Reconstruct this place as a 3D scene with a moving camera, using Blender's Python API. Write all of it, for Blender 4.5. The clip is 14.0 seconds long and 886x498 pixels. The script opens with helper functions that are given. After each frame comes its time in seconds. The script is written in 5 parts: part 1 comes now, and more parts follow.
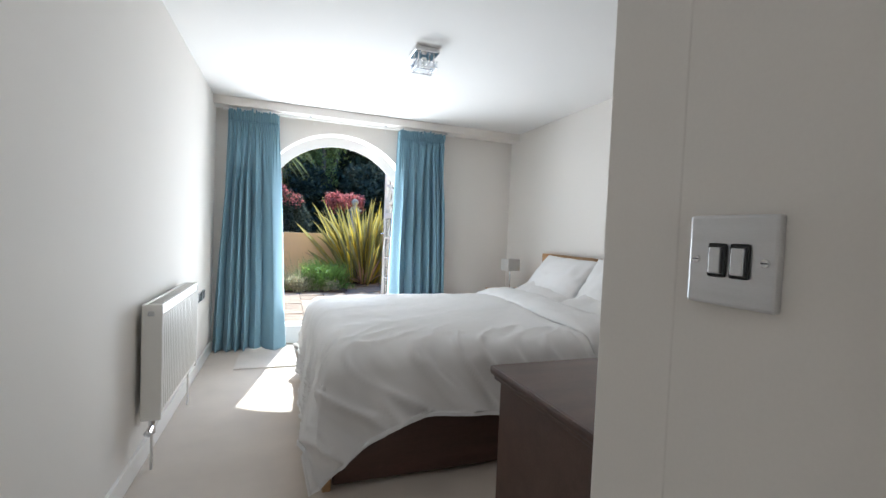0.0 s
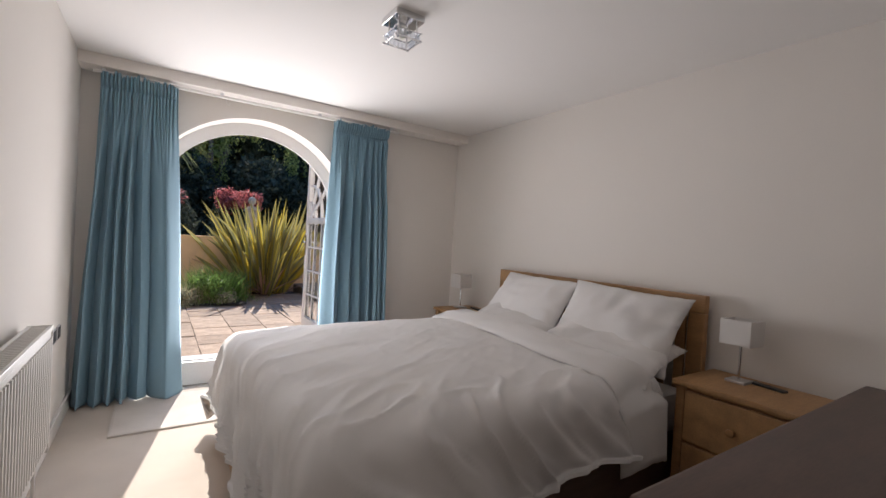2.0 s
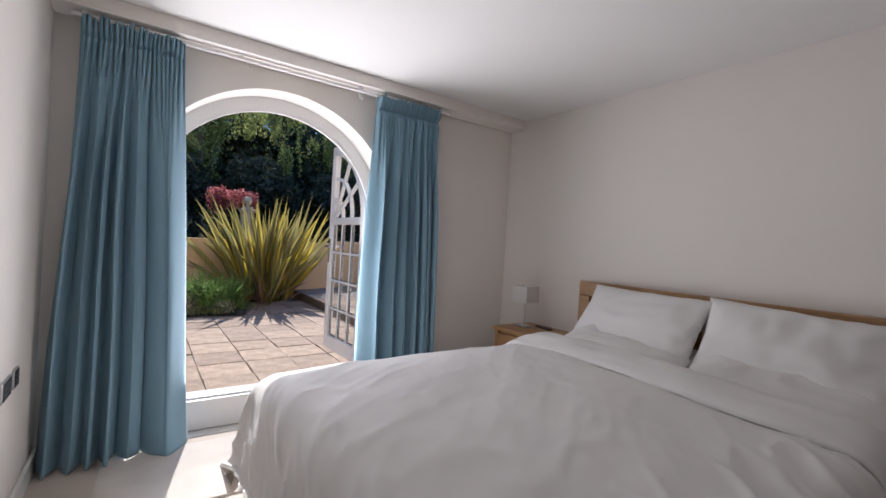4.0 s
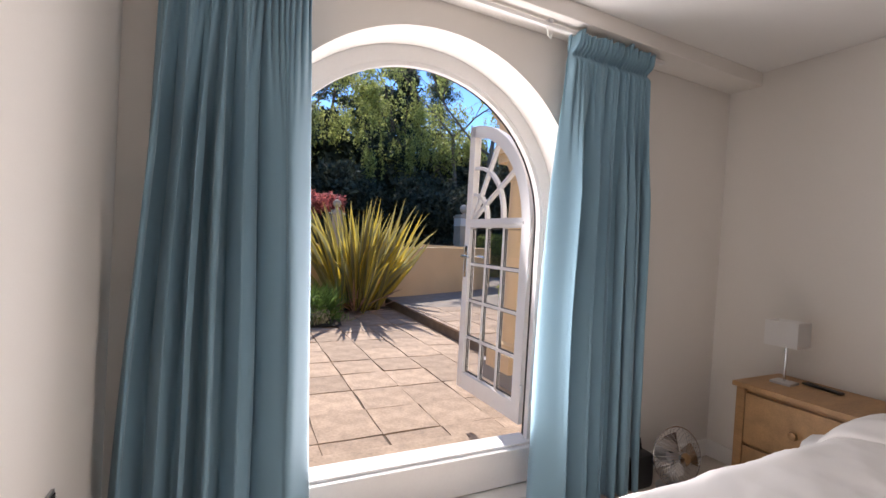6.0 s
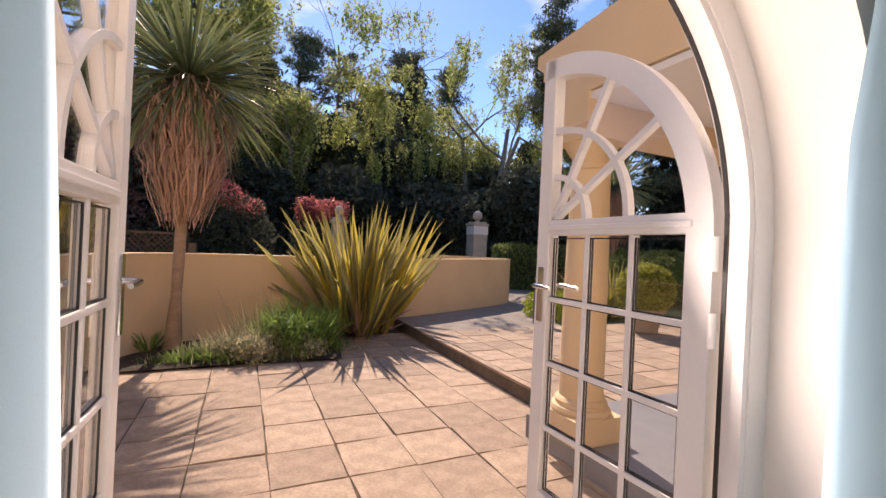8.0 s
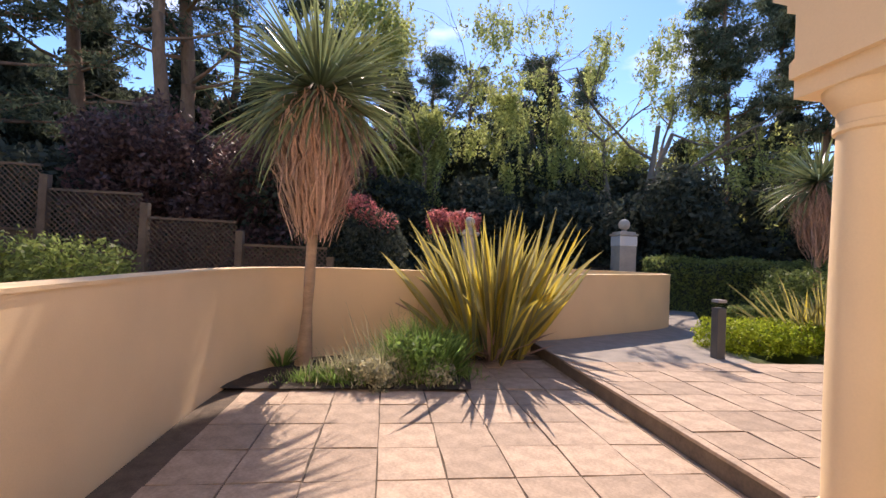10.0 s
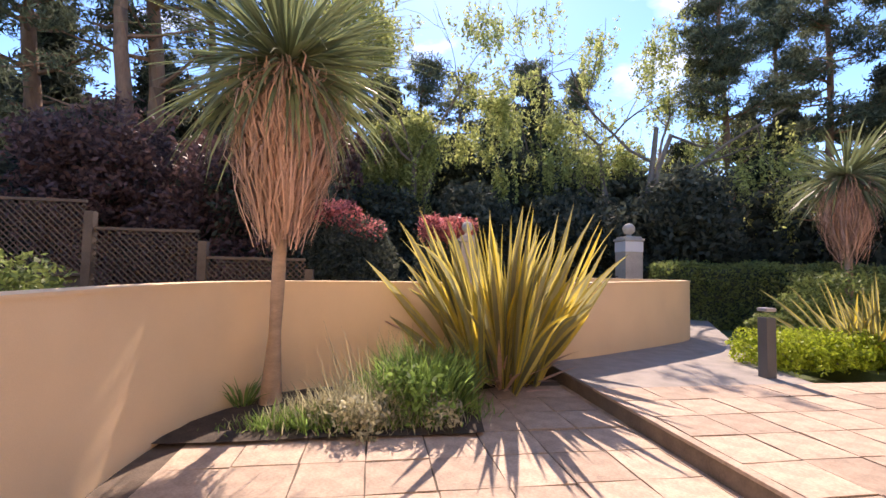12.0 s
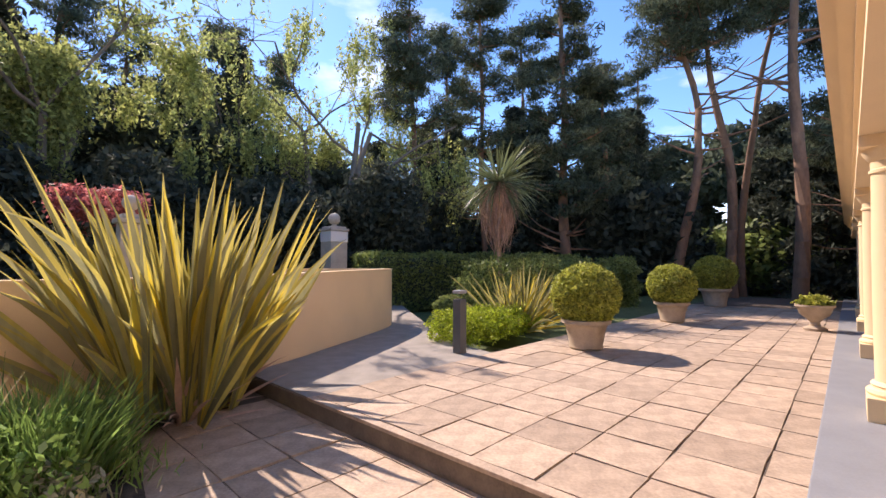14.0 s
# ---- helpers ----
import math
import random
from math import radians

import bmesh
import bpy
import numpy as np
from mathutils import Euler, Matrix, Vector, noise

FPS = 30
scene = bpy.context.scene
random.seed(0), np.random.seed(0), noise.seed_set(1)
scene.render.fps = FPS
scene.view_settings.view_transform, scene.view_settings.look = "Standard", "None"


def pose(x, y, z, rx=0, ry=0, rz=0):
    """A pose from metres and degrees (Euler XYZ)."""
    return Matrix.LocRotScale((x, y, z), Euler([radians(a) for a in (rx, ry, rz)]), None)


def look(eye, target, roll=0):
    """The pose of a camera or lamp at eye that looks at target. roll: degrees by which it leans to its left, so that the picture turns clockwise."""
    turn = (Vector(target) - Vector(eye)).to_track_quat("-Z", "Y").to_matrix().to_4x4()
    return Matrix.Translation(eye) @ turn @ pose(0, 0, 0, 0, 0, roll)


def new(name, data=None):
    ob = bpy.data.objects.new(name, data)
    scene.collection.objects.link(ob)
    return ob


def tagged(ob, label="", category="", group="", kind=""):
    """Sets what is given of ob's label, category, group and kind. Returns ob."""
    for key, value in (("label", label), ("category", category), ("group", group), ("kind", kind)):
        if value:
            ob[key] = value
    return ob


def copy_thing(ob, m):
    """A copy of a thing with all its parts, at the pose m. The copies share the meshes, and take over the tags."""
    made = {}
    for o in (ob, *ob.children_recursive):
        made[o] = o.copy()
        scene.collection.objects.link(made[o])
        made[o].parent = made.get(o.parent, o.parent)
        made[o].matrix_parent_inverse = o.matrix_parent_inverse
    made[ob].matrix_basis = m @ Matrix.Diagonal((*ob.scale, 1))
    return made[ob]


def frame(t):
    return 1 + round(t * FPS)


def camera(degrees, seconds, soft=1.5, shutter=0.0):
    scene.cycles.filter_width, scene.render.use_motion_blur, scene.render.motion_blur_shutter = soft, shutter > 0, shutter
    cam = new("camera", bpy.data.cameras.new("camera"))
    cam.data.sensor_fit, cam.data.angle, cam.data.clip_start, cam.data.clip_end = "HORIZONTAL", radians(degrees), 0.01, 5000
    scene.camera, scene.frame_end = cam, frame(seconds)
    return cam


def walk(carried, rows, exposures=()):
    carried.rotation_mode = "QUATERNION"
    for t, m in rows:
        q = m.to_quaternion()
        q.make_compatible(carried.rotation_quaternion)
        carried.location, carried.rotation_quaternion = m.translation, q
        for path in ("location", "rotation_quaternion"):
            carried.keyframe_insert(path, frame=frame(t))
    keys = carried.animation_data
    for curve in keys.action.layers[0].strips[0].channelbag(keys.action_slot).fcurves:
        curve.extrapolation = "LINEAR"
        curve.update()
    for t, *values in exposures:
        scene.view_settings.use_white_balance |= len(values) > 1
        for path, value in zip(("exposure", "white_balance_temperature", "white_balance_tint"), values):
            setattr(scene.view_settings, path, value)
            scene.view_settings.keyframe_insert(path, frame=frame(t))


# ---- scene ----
cam = camera(91.3, 14.0)

PATH = [
    (0, (0.894, -4.98, 1.1), (1.575, -3.101, 1.027), 2.4),
    (0.5, (0.882, -4.856, 1.105), (1.364, -2.915, 1.061), 3.2),
    (1, (0.815, -4.623, 1.144), (1.353, -2.697, 1.116), 3.8),
    (1.5, (0.763, -4.399, 1.155), (1.546, -2.559, 1.119), 3.5),
    (2, (0.699, -4.162, 1.177), (1.801, -2.493, 1.136), 3.3),
    (2.2, (0.666, -4.068, 1.177), (1.888, -2.485, 1.135), 3.3),
    (4.3, (0.623, -3.009, 1.157), (1.72, -1.337, 1.135), 3.6),
    (4.5, (0.621, -2.903, 1.159), (1.67, -1.201, 1.133), 3.6),
    (5, (0.622, -2.58, 1.142), (1.58, -0.825, 1.111), 3.6),
    (5.5, (0.618, -2.237, 1.136), (1.5, -0.442, 1.104), 3.6),
    (6, (0.577, -1.862, 1.165), (1.442, -0.059, 1.129), 3.3),
    (6.5, (0.673, -1.467, 1.158), (1.528, 0.34, 1.119), 3.3),
    (7, (0.733, -1.124, 1.171), (1.608, 0.674, 1.146), 3.1),
    (7.5, (0.825, -0.779, 1.192), (1.726, 1.006, 1.192), 2.7),
    (8, (0.987, -0.483, 1.197), (1.823, 1.334, 1.199), 2.7),
    (8.5, (1.1, -0.24, 1.203), (1.783, 1.64, 1.204), 2.6),
    (9, (1.175, 0.039, 1.225), (1.685, 1.973, 1.227), 2.5),
    (9.2, (1.183, 0.135, 1.241), (1.634, 2.084, 1.236), 2.7),
    (11.3, (1.274, 1.098, 1.107), (1.386, 3.091, 1.23), 1.4),
    (11.5, (1.258, 1.259, 1.135), (1.388, 3.252, 1.248), 1.4),
    (12, (1.261, 1.583, 1.124), (1.56, 3.558, 1.222), 1.2),
    (12.5, (1.3, 1.908, 1.139), (1.939, 3.801, 1.222), 0.8),
    (13, (1.39, 2.131, 1.11), (2.364, 3.876, 1.183), 0.2),
    (13.5, (1.516, 2.344, 1.07), (2.767, 3.903, 1.148), 0.3),
    (14, (1.579, 2.508, 1.075), (3.037, 3.875, 1.152), -0.0),
]
walk(cam, [(t, look(eye, target, roll)) for t, eye, target, roll in PATH], [
    (0, 2.08, 5600, 3), (0.3, 1.95, 5900, 6), (0.6, 1.8, 6650, 12), (1.2, 1.6, 6600, 13), (2.2, 1.3, 6250, 14), (4.3, 1.18, 6000, 14), (6.5, 1.38, 6700, 18), (7.6, 1.32, 7350, 24), (8.0, 1.22, 7900, 27), (8.4, 1.14, 7450, 24), (9.2, 1.2, 7350, 23), (11.3, 1.95, 7550, 29), (13, 1.86, 7450, 27), (14, 1.66, 7300, 25)])

# ---- light ----
SUN_EL, SUN_AZ = radians(46.5), radians(9)          # height, and turn from +y towards +x
world = bpy.data.worlds.new("world")
scene.world = world
world.use_nodes = True
wn, wl = world.node_tree.nodes, world.node_tree.links
sky = wn.new("ShaderNodeTexSky")
sky.sky_type, sky.sun_disc = "NISHITA", False
sky.sun_elevation, sky.sun_rotation = SUN_EL, SUN_AZ
sky.air_density, sky.dust_density, sky.ozone_density = 0.8, 0.1, 2.6
wcoord, wnoise, wramp, wmix = wn.new("ShaderNodeTexCoord"), wn.new("ShaderNodeTexNoise"), wn.new("ShaderNodeValToRGB"), wn.new("ShaderNodeMixRGB")
wmap = wn.new("ShaderNodeMapping")
wmap.inputs["Scale"].default_value = (1.6, 1.6, 4.0)
wnoise.inputs["Scale"].default_value, wnoise.inputs["Detail"].default_value = 2.2, 8
wramp.color_ramp.elements[0].position, wramp.color_ramp.elements[1].position = 0.60, 0.86
wramp.color_ramp.elements[1].color = (0.75, 0.75, 0.75, 1)
wmix.inputs[2].default_value = (5.0, 5.2, 5.5, 1)
wl.new(wcoord.outputs["Generated"], wmap.inputs["Vector"])
wl.new(wmap.outputs["Vector"], wnoise.inputs["Vector"])
wl.new(wnoise.outputs["Fac"], wramp.inputs["Fac"])
wl.new(wramp.outputs["Color"], wmix.inputs[0])
whsv = wn.new("ShaderNodeHueSaturation")
whsv.inputs["Saturation"].default_value, whsv.inputs["Value"].default_value = 1.22, 0.74
wl.new(sky.outputs["Color"], whsv.inputs["Color"])
wl.new(whsv.outputs["Color"], wmix.inputs[1])
wl.new(wmix.outputs["Color"], wn["Background"].inputs["Color"])
wn["Background"].inputs["Strength"].default_value = 0.15

sun_data = bpy.data.lights.new("sun", "SUN")
sun_data.energy, sun_data.angle, sun_data.color = 2.4, radians(0.53), (1.0, 0.94, 0.84)
sun = new("sun", sun_data)
sun.matrix_world = look((0, 0, 20), (-math.sin(SUN_AZ) * math.cos(SUN_EL), -math.cos(SUN_AZ) * math.cos(SUN_EL), 20 - math.sin(SUN_EL)))

door_sky = bpy.data.lights.new("door_skylight", "AREA")
door_sky.shape, door_sky.size, door_sky.size_y, door_sky.energy, door_sky.color = "RECTANGLE", 1.25, 1.2, 17.0, (1.0, 0.97, 0.95)
door_sky.spread = radians(155)
new("door_skylight", door_sky).matrix_world = look((1.43, 0.24, 0.72), (1.55, -2.0, 1.75))
# unseen fill panel added in the hall to brighten the entrance end
hall = bpy.data.lights.new("hall_fill", "AREA")
hall.shape, hall.size, hall.size_y, hall.energy, hall.color = "RECTANGLE", 0.8, 1.6, 1.7, (1.0, 0.93, 0.85)
new("hall_fill", hall).matrix_world = look((0.72, -6.9, 1.7), (0.72, -4.5, 1.2))


# ---- materials ----
def mat(name, base, rough=0.6, metal=0.0, var=0.12, scale=3.0, fine=60.0, bump=0.1, dist=0.004, tint=None, spread=0.0, sheen=0.0, trans=0.0, stretch=(1, 1, 1), spec=0.5):
    """A surface with two scales of unevenness; spread varies it from object to object, or from leaf to leaf."""
    m = bpy.data.materials.new(name)
    m.use_nodes = True
    n, l = m.node_tree.nodes, m.node_tree.links
    b = n["Principled BSDF"]
    co, mp = n.new("ShaderNodeTexCoord"), n.new("ShaderNodeMapping")
    mp.inputs["Scale"].default_value = stretch
    l.new(co.outputs["Object"], mp.inputs["Vector"])
    n1, n2 = n.new("ShaderNodeTexNoise"), n.new("ShaderNodeTexNoise")
    n1.inputs["Scale"].default_value, n1.inputs["Detail"].default_value = scale, 5
    n2.inputs["Scale"].default_value, n2.inputs["Detail"].default_value = fine, 4
    for q in (n1, n2):
        l.new(mp.outputs["Vector"], q.inputs["Vector"])
    ramp = n.new("ShaderNodeValToRGB")
    ramp.color_ramp.elements[0].position, ramp.color_ramp.elements[1].position = 0.3, 0.7
    lo = [max(0, c * (1 - var)) for c in base]
    hi = tint or [min(1, c * (1 + var)) for c in base]
    ramp.color_ramp.elements[0].color, ramp.color_ramp.elements[1].color = (*lo, 1), (*hi, 1)
    mixf = n.new("ShaderNodeMath")
    mixf.operation = "MULTIPLY_ADD"
    mixf.inputs[1].default_value = 0.4
    add = n.new("ShaderNodeMath")
    add.operation = "MULTIPLY"
    add.inputs[1].default_value = 0.6
    l.new(n1.outputs["Fac"], add.inputs[0])
    l.new(n2.outputs["Fac"], mixf.inputs[0])
    l.new(add.outputs[0], mixf.inputs[2])
    l.new(mixf.outputs[0], ramp.inputs["Fac"])
    out = ramp.outputs["Color"]
    if spread:
        hsv, inf, geo, sm, mr = n.new("ShaderNodeHueSaturation"), n.new("ShaderNodeObjectInfo"), n.new("ShaderNodeNewGeometry"), n.new("ShaderNodeMath"), n.new("ShaderNodeMapRange")
        l.new(inf.outputs["Random"], sm.inputs[0])
        l.new(geo.outputs["Random Per Island"], sm.inputs[1])
        fr = n.new("ShaderNodeMath")
        fr.operation = "FRACT"
        l.new(sm.outputs[0], fr.inputs[0])
        l.new(fr.outputs[0], mr.inputs["Value"])
        mr.inputs["To Min"].default_value, mr.inputs["To Max"].default_value = 1 - spread, 1 + spread
        l.new(mr.outputs["Result"], hsv.inputs["Value"])
        l.new(out, hsv.inputs["Color"])
        out = hsv.outputs["Color"]
    l.new(out, b.inputs["Base Color"])
    b.inputs["Roughness"].default_value, b.inputs["Metallic"].default_value = rough, metal
    b.inputs["Specular IOR Level"].default_value = spec
    if sheen:
        b.inputs["Sheen Weight"].default_value = sheen
    if bump:
        bp = n.new("ShaderNodeBump")
        bp.inputs["Strength"].default_value, bp.inputs["Distance"].default_value = bump, dist
        l.new(mixf.outputs[0], bp.inputs["Height"])
        l.new(bp.outputs["Normal"], b.inputs["Normal"])
    if trans:
        tr, mx = n.new("ShaderNodeBsdfTranslucent"), n.new("ShaderNodeMixShader")
        l.new(out, tr.inputs["Color"])
        mx.inputs[0].default_value = trans
        l.new(b.outputs[0], mx.inputs[1])
        l.new(tr.outputs[0], mx.inputs[2])
        l.new(mx.outputs[0], n["Material Output"].inputs["Surface"])
    return m


def glass_mat(name, tint=(1, 1, 1)):
    m = bpy.data.materials.new(name)
    m.use_nodes = True
    n, l = m.node_tree.nodes, m.node_tree.links
    tr, gl, mx, fr = n.new("ShaderNodeBsdfTransparent"), n.new("ShaderNodeBsdfGlossy"), n.new("ShaderNodeMixShader"), n.new("ShaderNodeLayerWeight")
    tr.inputs["Color"].default_value = (*tint, 1)
    gl.inputs["Roughness"].default_value = 0.01
    pw, ml = n.new("ShaderNodeMath"), n.new("ShaderNodeMath")
    pw.operation, ml.operation = "POWER", "MULTIPLY_ADD"
    pw.inputs[1].default_value, ml.inputs[1].default_value, ml.inputs[2].default_value = 4.0, 0.8, 0.035
    l.new(fr.outputs["Facing"], pw.inputs[0])
    l.new(pw.outputs[0], ml.inputs[0])
    l.new(ml.outputs[0], mx.inputs[0])
    l.new(tr.outputs[0], mx.inputs[1])
    l.new(gl.outputs[0], mx.inputs[2])
    l.new(mx.outputs[0], n["Material Output"].inputs["Surface"])
    return m


WALL = mat("wall_paint", (0.77, 0.73, 0.685), 0.85, var=0.025, scale=1.2, fine=220, bump=0.06, dist=0.002)
CEIL = mat("ceiling_paint", (0.84, 0.82, 0.80), 0.9, var=0.02, scale=1.0, fine=200, bump=0.05, dist=0.002)
CARPET = mat("carpet", (0.56, 0.49, 0.42), 0.95, var=0.16, scale=2.5, fine=420, bump=0.6, dist=0.006, sheen=0.3)
RUG = mat("rug_pile", (0.60, 0.55, 0.50), 0.95, var=0.12, scale=6, fine=300, bump=0.7, dist=0.008, sheen=0.3)
TRIM = mat("white_gloss_paint", (0.82, 0.80, 0.77), 0.35, var=0.03, scale=2, fine=90, bump=0.03)
UPVC = mat("white_door_frame", (0.82, 0.80, 0.78), 0.3, var=0.03, scale=3, fine=60, bump=0.02)
CURTAIN = mat("blue_curtain_cloth", (0.205, 0.350, 0.440), 0.8, var=0.06, scale=2, fine=700, bump=0.25, dist=0.001, sheen=0.2, trans=0.07)
COTTON = mat("white_cotton", (0.70, 0.68, 0.665), 0.85, var=0.02, scale=4, fine=500, bump=0.15, dist=0.001, sheen=0.2)
OAK = mat("oak", (0.37, 0.205, 0.088), 0.45, var=0.28, scale=3, fine=30, bump=0.12, dist=0.002, stretch=(6, 1, 6))
OAKX = mat("oak_light", (0.41, 0.235, 0.105), 0.45, var=0.25, scale=3, fine=30, bump=0.12, dist=0.002, stretch=(1, 5, 5))
# the chest's own wood; on the bed's side rails it paints shadow
DARKWOOD = mat("mahogany_and_rail_shade", (0.070, 0.036, 0.026), 0.38, var=0.35, scale=3, fine=26, bump=0.08, dist=0.002, stretch=(1, 6, 6))
ENAMEL = mat("radiator_enamel", (0.80, 0.78, 0.74), 0.3, var=0.02, scale=3, fine=100, bump=0.02)
CHROME = mat("chrome", (0.72, 0.72, 0.73), 0.16, metal=1.0, var=0.05, scale=8, fine=80, bump=0.02)
BRUSHED = mat("brushed_steel", (0.62, 0.62, 0.63), 0.34, metal=1.0, var=0.08, scale=6, fine=200, bump=0.05, stretch=(1, 1, 12))
BLACK = mat("black_plastic", (0.016, 0.016, 0.017), 0.4, var=0.1, bump=0.02)
GREYPLAST = mat("grey_plastic", (0.30, 0.30, 0.31), 0.4, var=0.06, bump=0.02)
GLASS = glass_mat("window_glass")
CRYSTAL = glass_mat("lamp_crystal", (0.9, 0.92, 0.95))
SHADE = mat("lamp_shade_cloth", (0.82, 0.80, 0.78), 0.9, var=0.02, fine=500, bump=0.2, dist=0.001, trans=0.35)
BULB = mat("lamp_bulb_glass", (0.9, 0.88, 0.82), 0.2, var=0.02, bump=0)
PAVE = mat("patio_stone", (0.385, 0.288, 0.212), 0.85, var=0.36, scale=6, fine=40, bump=0.6, dist=0.014, spread=0.16)
JOINT = mat("patio_joint", (0.11, 0.082, 0.06), 0.95, var=0.4, scale=9, fine=70, bump=0.5, dist=0.01)
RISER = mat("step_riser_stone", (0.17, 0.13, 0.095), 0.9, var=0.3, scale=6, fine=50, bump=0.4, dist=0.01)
RENDER = mat("cream_render", (0.80, 0.60, 0.37), 0.9, var=0.07, scale=1.4, fine=120, bump=0.2, dist=0.004)
STUCCO = mat("cream_column_paint", (0.78, 0.59, 0.36), 0.75, var=0.05, scale=2, fine=90, bump=0.1, dist=0.003)
PORCHGREY = mat("grey_porch_paint", (0.23, 0.24, 0.26), 0.55, var=0.12, scale=3, fine=60, bump=0.15)
SOIL = mat("soil", (0.055, 0.040, 0.028), 0.95, var=0.5, scale=8, fine=50, bump=0.9, dist=0.03)
ASPHALT = mat("asphalt_path", (0.27, 0.24, 0.21), 0.92, var=0.25, scale=4, fine=160, bump=0.5, dist=0.006)
GRASS = mat("lawn", (0.09, 0.12, 0.04), 0.95, var=0.35, scale=3, fine=40, bump=0.9, dist=0.04)
PIER = mat("pier_stone", (0.50, 0.44, 0.36), 0.85, var=0.2, scale=5, fine=50, bump=0.3, dist=0.006)
POT = mat("stone_pot", (0.42, 0.33, 0.24), 0.85, var=0.22, scale=7, fine=60, bump=0.35, dist=0.006)
BOLLARD = mat("bollard_grey", (0.10, 0.105, 0.11), 0.45, var=0.1, bump=0.05)
PHORM = mat("phormium_leaf", (0.28, 0.28, 0.15), 0.40, var=0.3, scale=3, fine=18, bump=0.1, tint=(0.36, 0.34, 0.17), spread=0.4, trans=0.42, stretch=(1, 1, 0.15))
PHORMM = mat("phormium_margin", (0.50, 0.44, 0.12), 0.42, var=0.3, scale=3, fine=18, bump=0.1, tint=(0.62, 0.52, 0.13), spread=0.3, trans=0.5, stretch=(1, 1, 0.15))
# leaf yellow, its colour raised to stand in for light from behind
PHORMY = mat("phormium_backlit_yellow_leaf", (0.66, 0.50, 0.06), 0.42, var=0.3, scale=3, fine=18, bump=0.1, tint=(0.80, 0.62, 0.08), spread=0.25, trans=0.58, stretch=(1, 1, 0.15))
CORDY = mat("cabbage_palm_leaf", (0.20, 0.245, 0.12), 0.4, var=0.25, scale=3, fine=20, bump=0.1, spread=0.4, trans=0.3)
DEADPALM = mat("dead_palm_leaf", (0.52, 0.34, 0.26), 0.8, var=0.25, scale=5, fine=25, bump=0.3, spread=0.35, trans=0.2)
PALMBARK = mat("palm_bark", (0.40, 0.28, 0.19), 0.9, var=0.25, scale=5, fine=40, bump=0.6, dist=0.02, stretch=(1, 1, 3))
BARK = mat("grey_bark", (0.17, 0.14, 0.115), 0.9, var=0.35, scale=4, fine=25, bump=0.8, dist=0.03, stretch=(1, 1, 0.3))
PINEBARK = mat("pine_bark", (0.22, 0.13, 0.085), 0.9, var=0.35, scale=4, fine=20, bump=0.8, dist=0.03, stretch=(1, 1, 0.3))
def leafmat(name, base, tr=0.35, sp=0.45, rough=0.55, spec=0.35):
    return mat(name, base, rough, var=0.25, scale=0.6, fine=6, bump=0, spread=sp, trans=tr, spec=spec)
BIRCH = leafmat("birch_leaf", (0.36, 0.40, 0.14), 0.6)
PINE = leafmat("pine_needle", (0.105, 0.13, 0.082), 0.4, 0.5, 0.75, 0.2)
# evergreens' own colour; also painted shade inside the purple bush
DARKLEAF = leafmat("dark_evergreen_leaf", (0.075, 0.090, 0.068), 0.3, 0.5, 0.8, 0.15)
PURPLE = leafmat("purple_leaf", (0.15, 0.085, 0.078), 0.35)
REDLEAF = leafmat("red_leaf", (0.56, 0.19, 0.18), 0.5, 0.6)
HEDGE = leafmat("hedge_leaf", (0.22, 0.28, 0.09), 0.5)
BOXLEAF = leafmat("box_leaf", (0.37, 0.39, 0.075), 0.4)
LIME = leafmat("lime_box_leaf", (0.34, 0.42, 0.04), 0.45)
HERB = leafmat("herb_leaf", (0.20, 0.32, 0.085), 0.5)
HERBGREY = leafmat("grey_herb_leaf", (0.42, 0.40, 0.26), 0.4)
TRELLIS = mat("weathered_trellis", (0.14, 0.105, 0.08), 0.9, var=0.3, bump=0.3)


# ---- shapes ----
def box(bm, x0, x1, y0, y1, z0, z1, bevel=0.0, m=None):
    r = bmesh.ops.create_cube(bm, size=1)
    vs = r["verts"]
    bmesh.ops.transform(bm, matrix=Matrix.Translation(((x0 + x1) / 2, (y0 + y1) / 2, (z0 + z1) / 2)) @ Matrix.Diagonal((abs(x1 - x0), abs(y1 - y0), abs(z1 - z0), 1)), verts=vs)
    if bevel:
        es = list({e for v in vs for e in v.link_edges})
        vs = bmesh.ops.bevel(bm, geom=es, offset=bevel, segments=2, affect="EDGES", profile=0.6)["verts"]
    if m is not None:
        bmesh.ops.transform(bm, matrix=m, verts=[v for v in vs if v.is_valid])
    return bm


def lathe(bm, prof, seg=24, c=(0, 0, 0)):
    """A turned body from (radius, height) pairs."""
    rings = []
    for r, z in prof:
        rings.append([bm.verts.new((c[0] + r * math.cos(2 * math.pi * i / seg), c[1] + r * math.sin(2 * math.pi * i / seg), c[2] + z)) for i in range(seg)])
    for a, b in zip(rings, rings[1:]):
        for i in range(seg):
            bm.faces.new((a[i], a[(i + 1) % seg], b[(i + 1) % seg], b[i]))
    bm.faces.new(rings[0][::-1])
    bm.faces.new(rings[-1])
    return bm


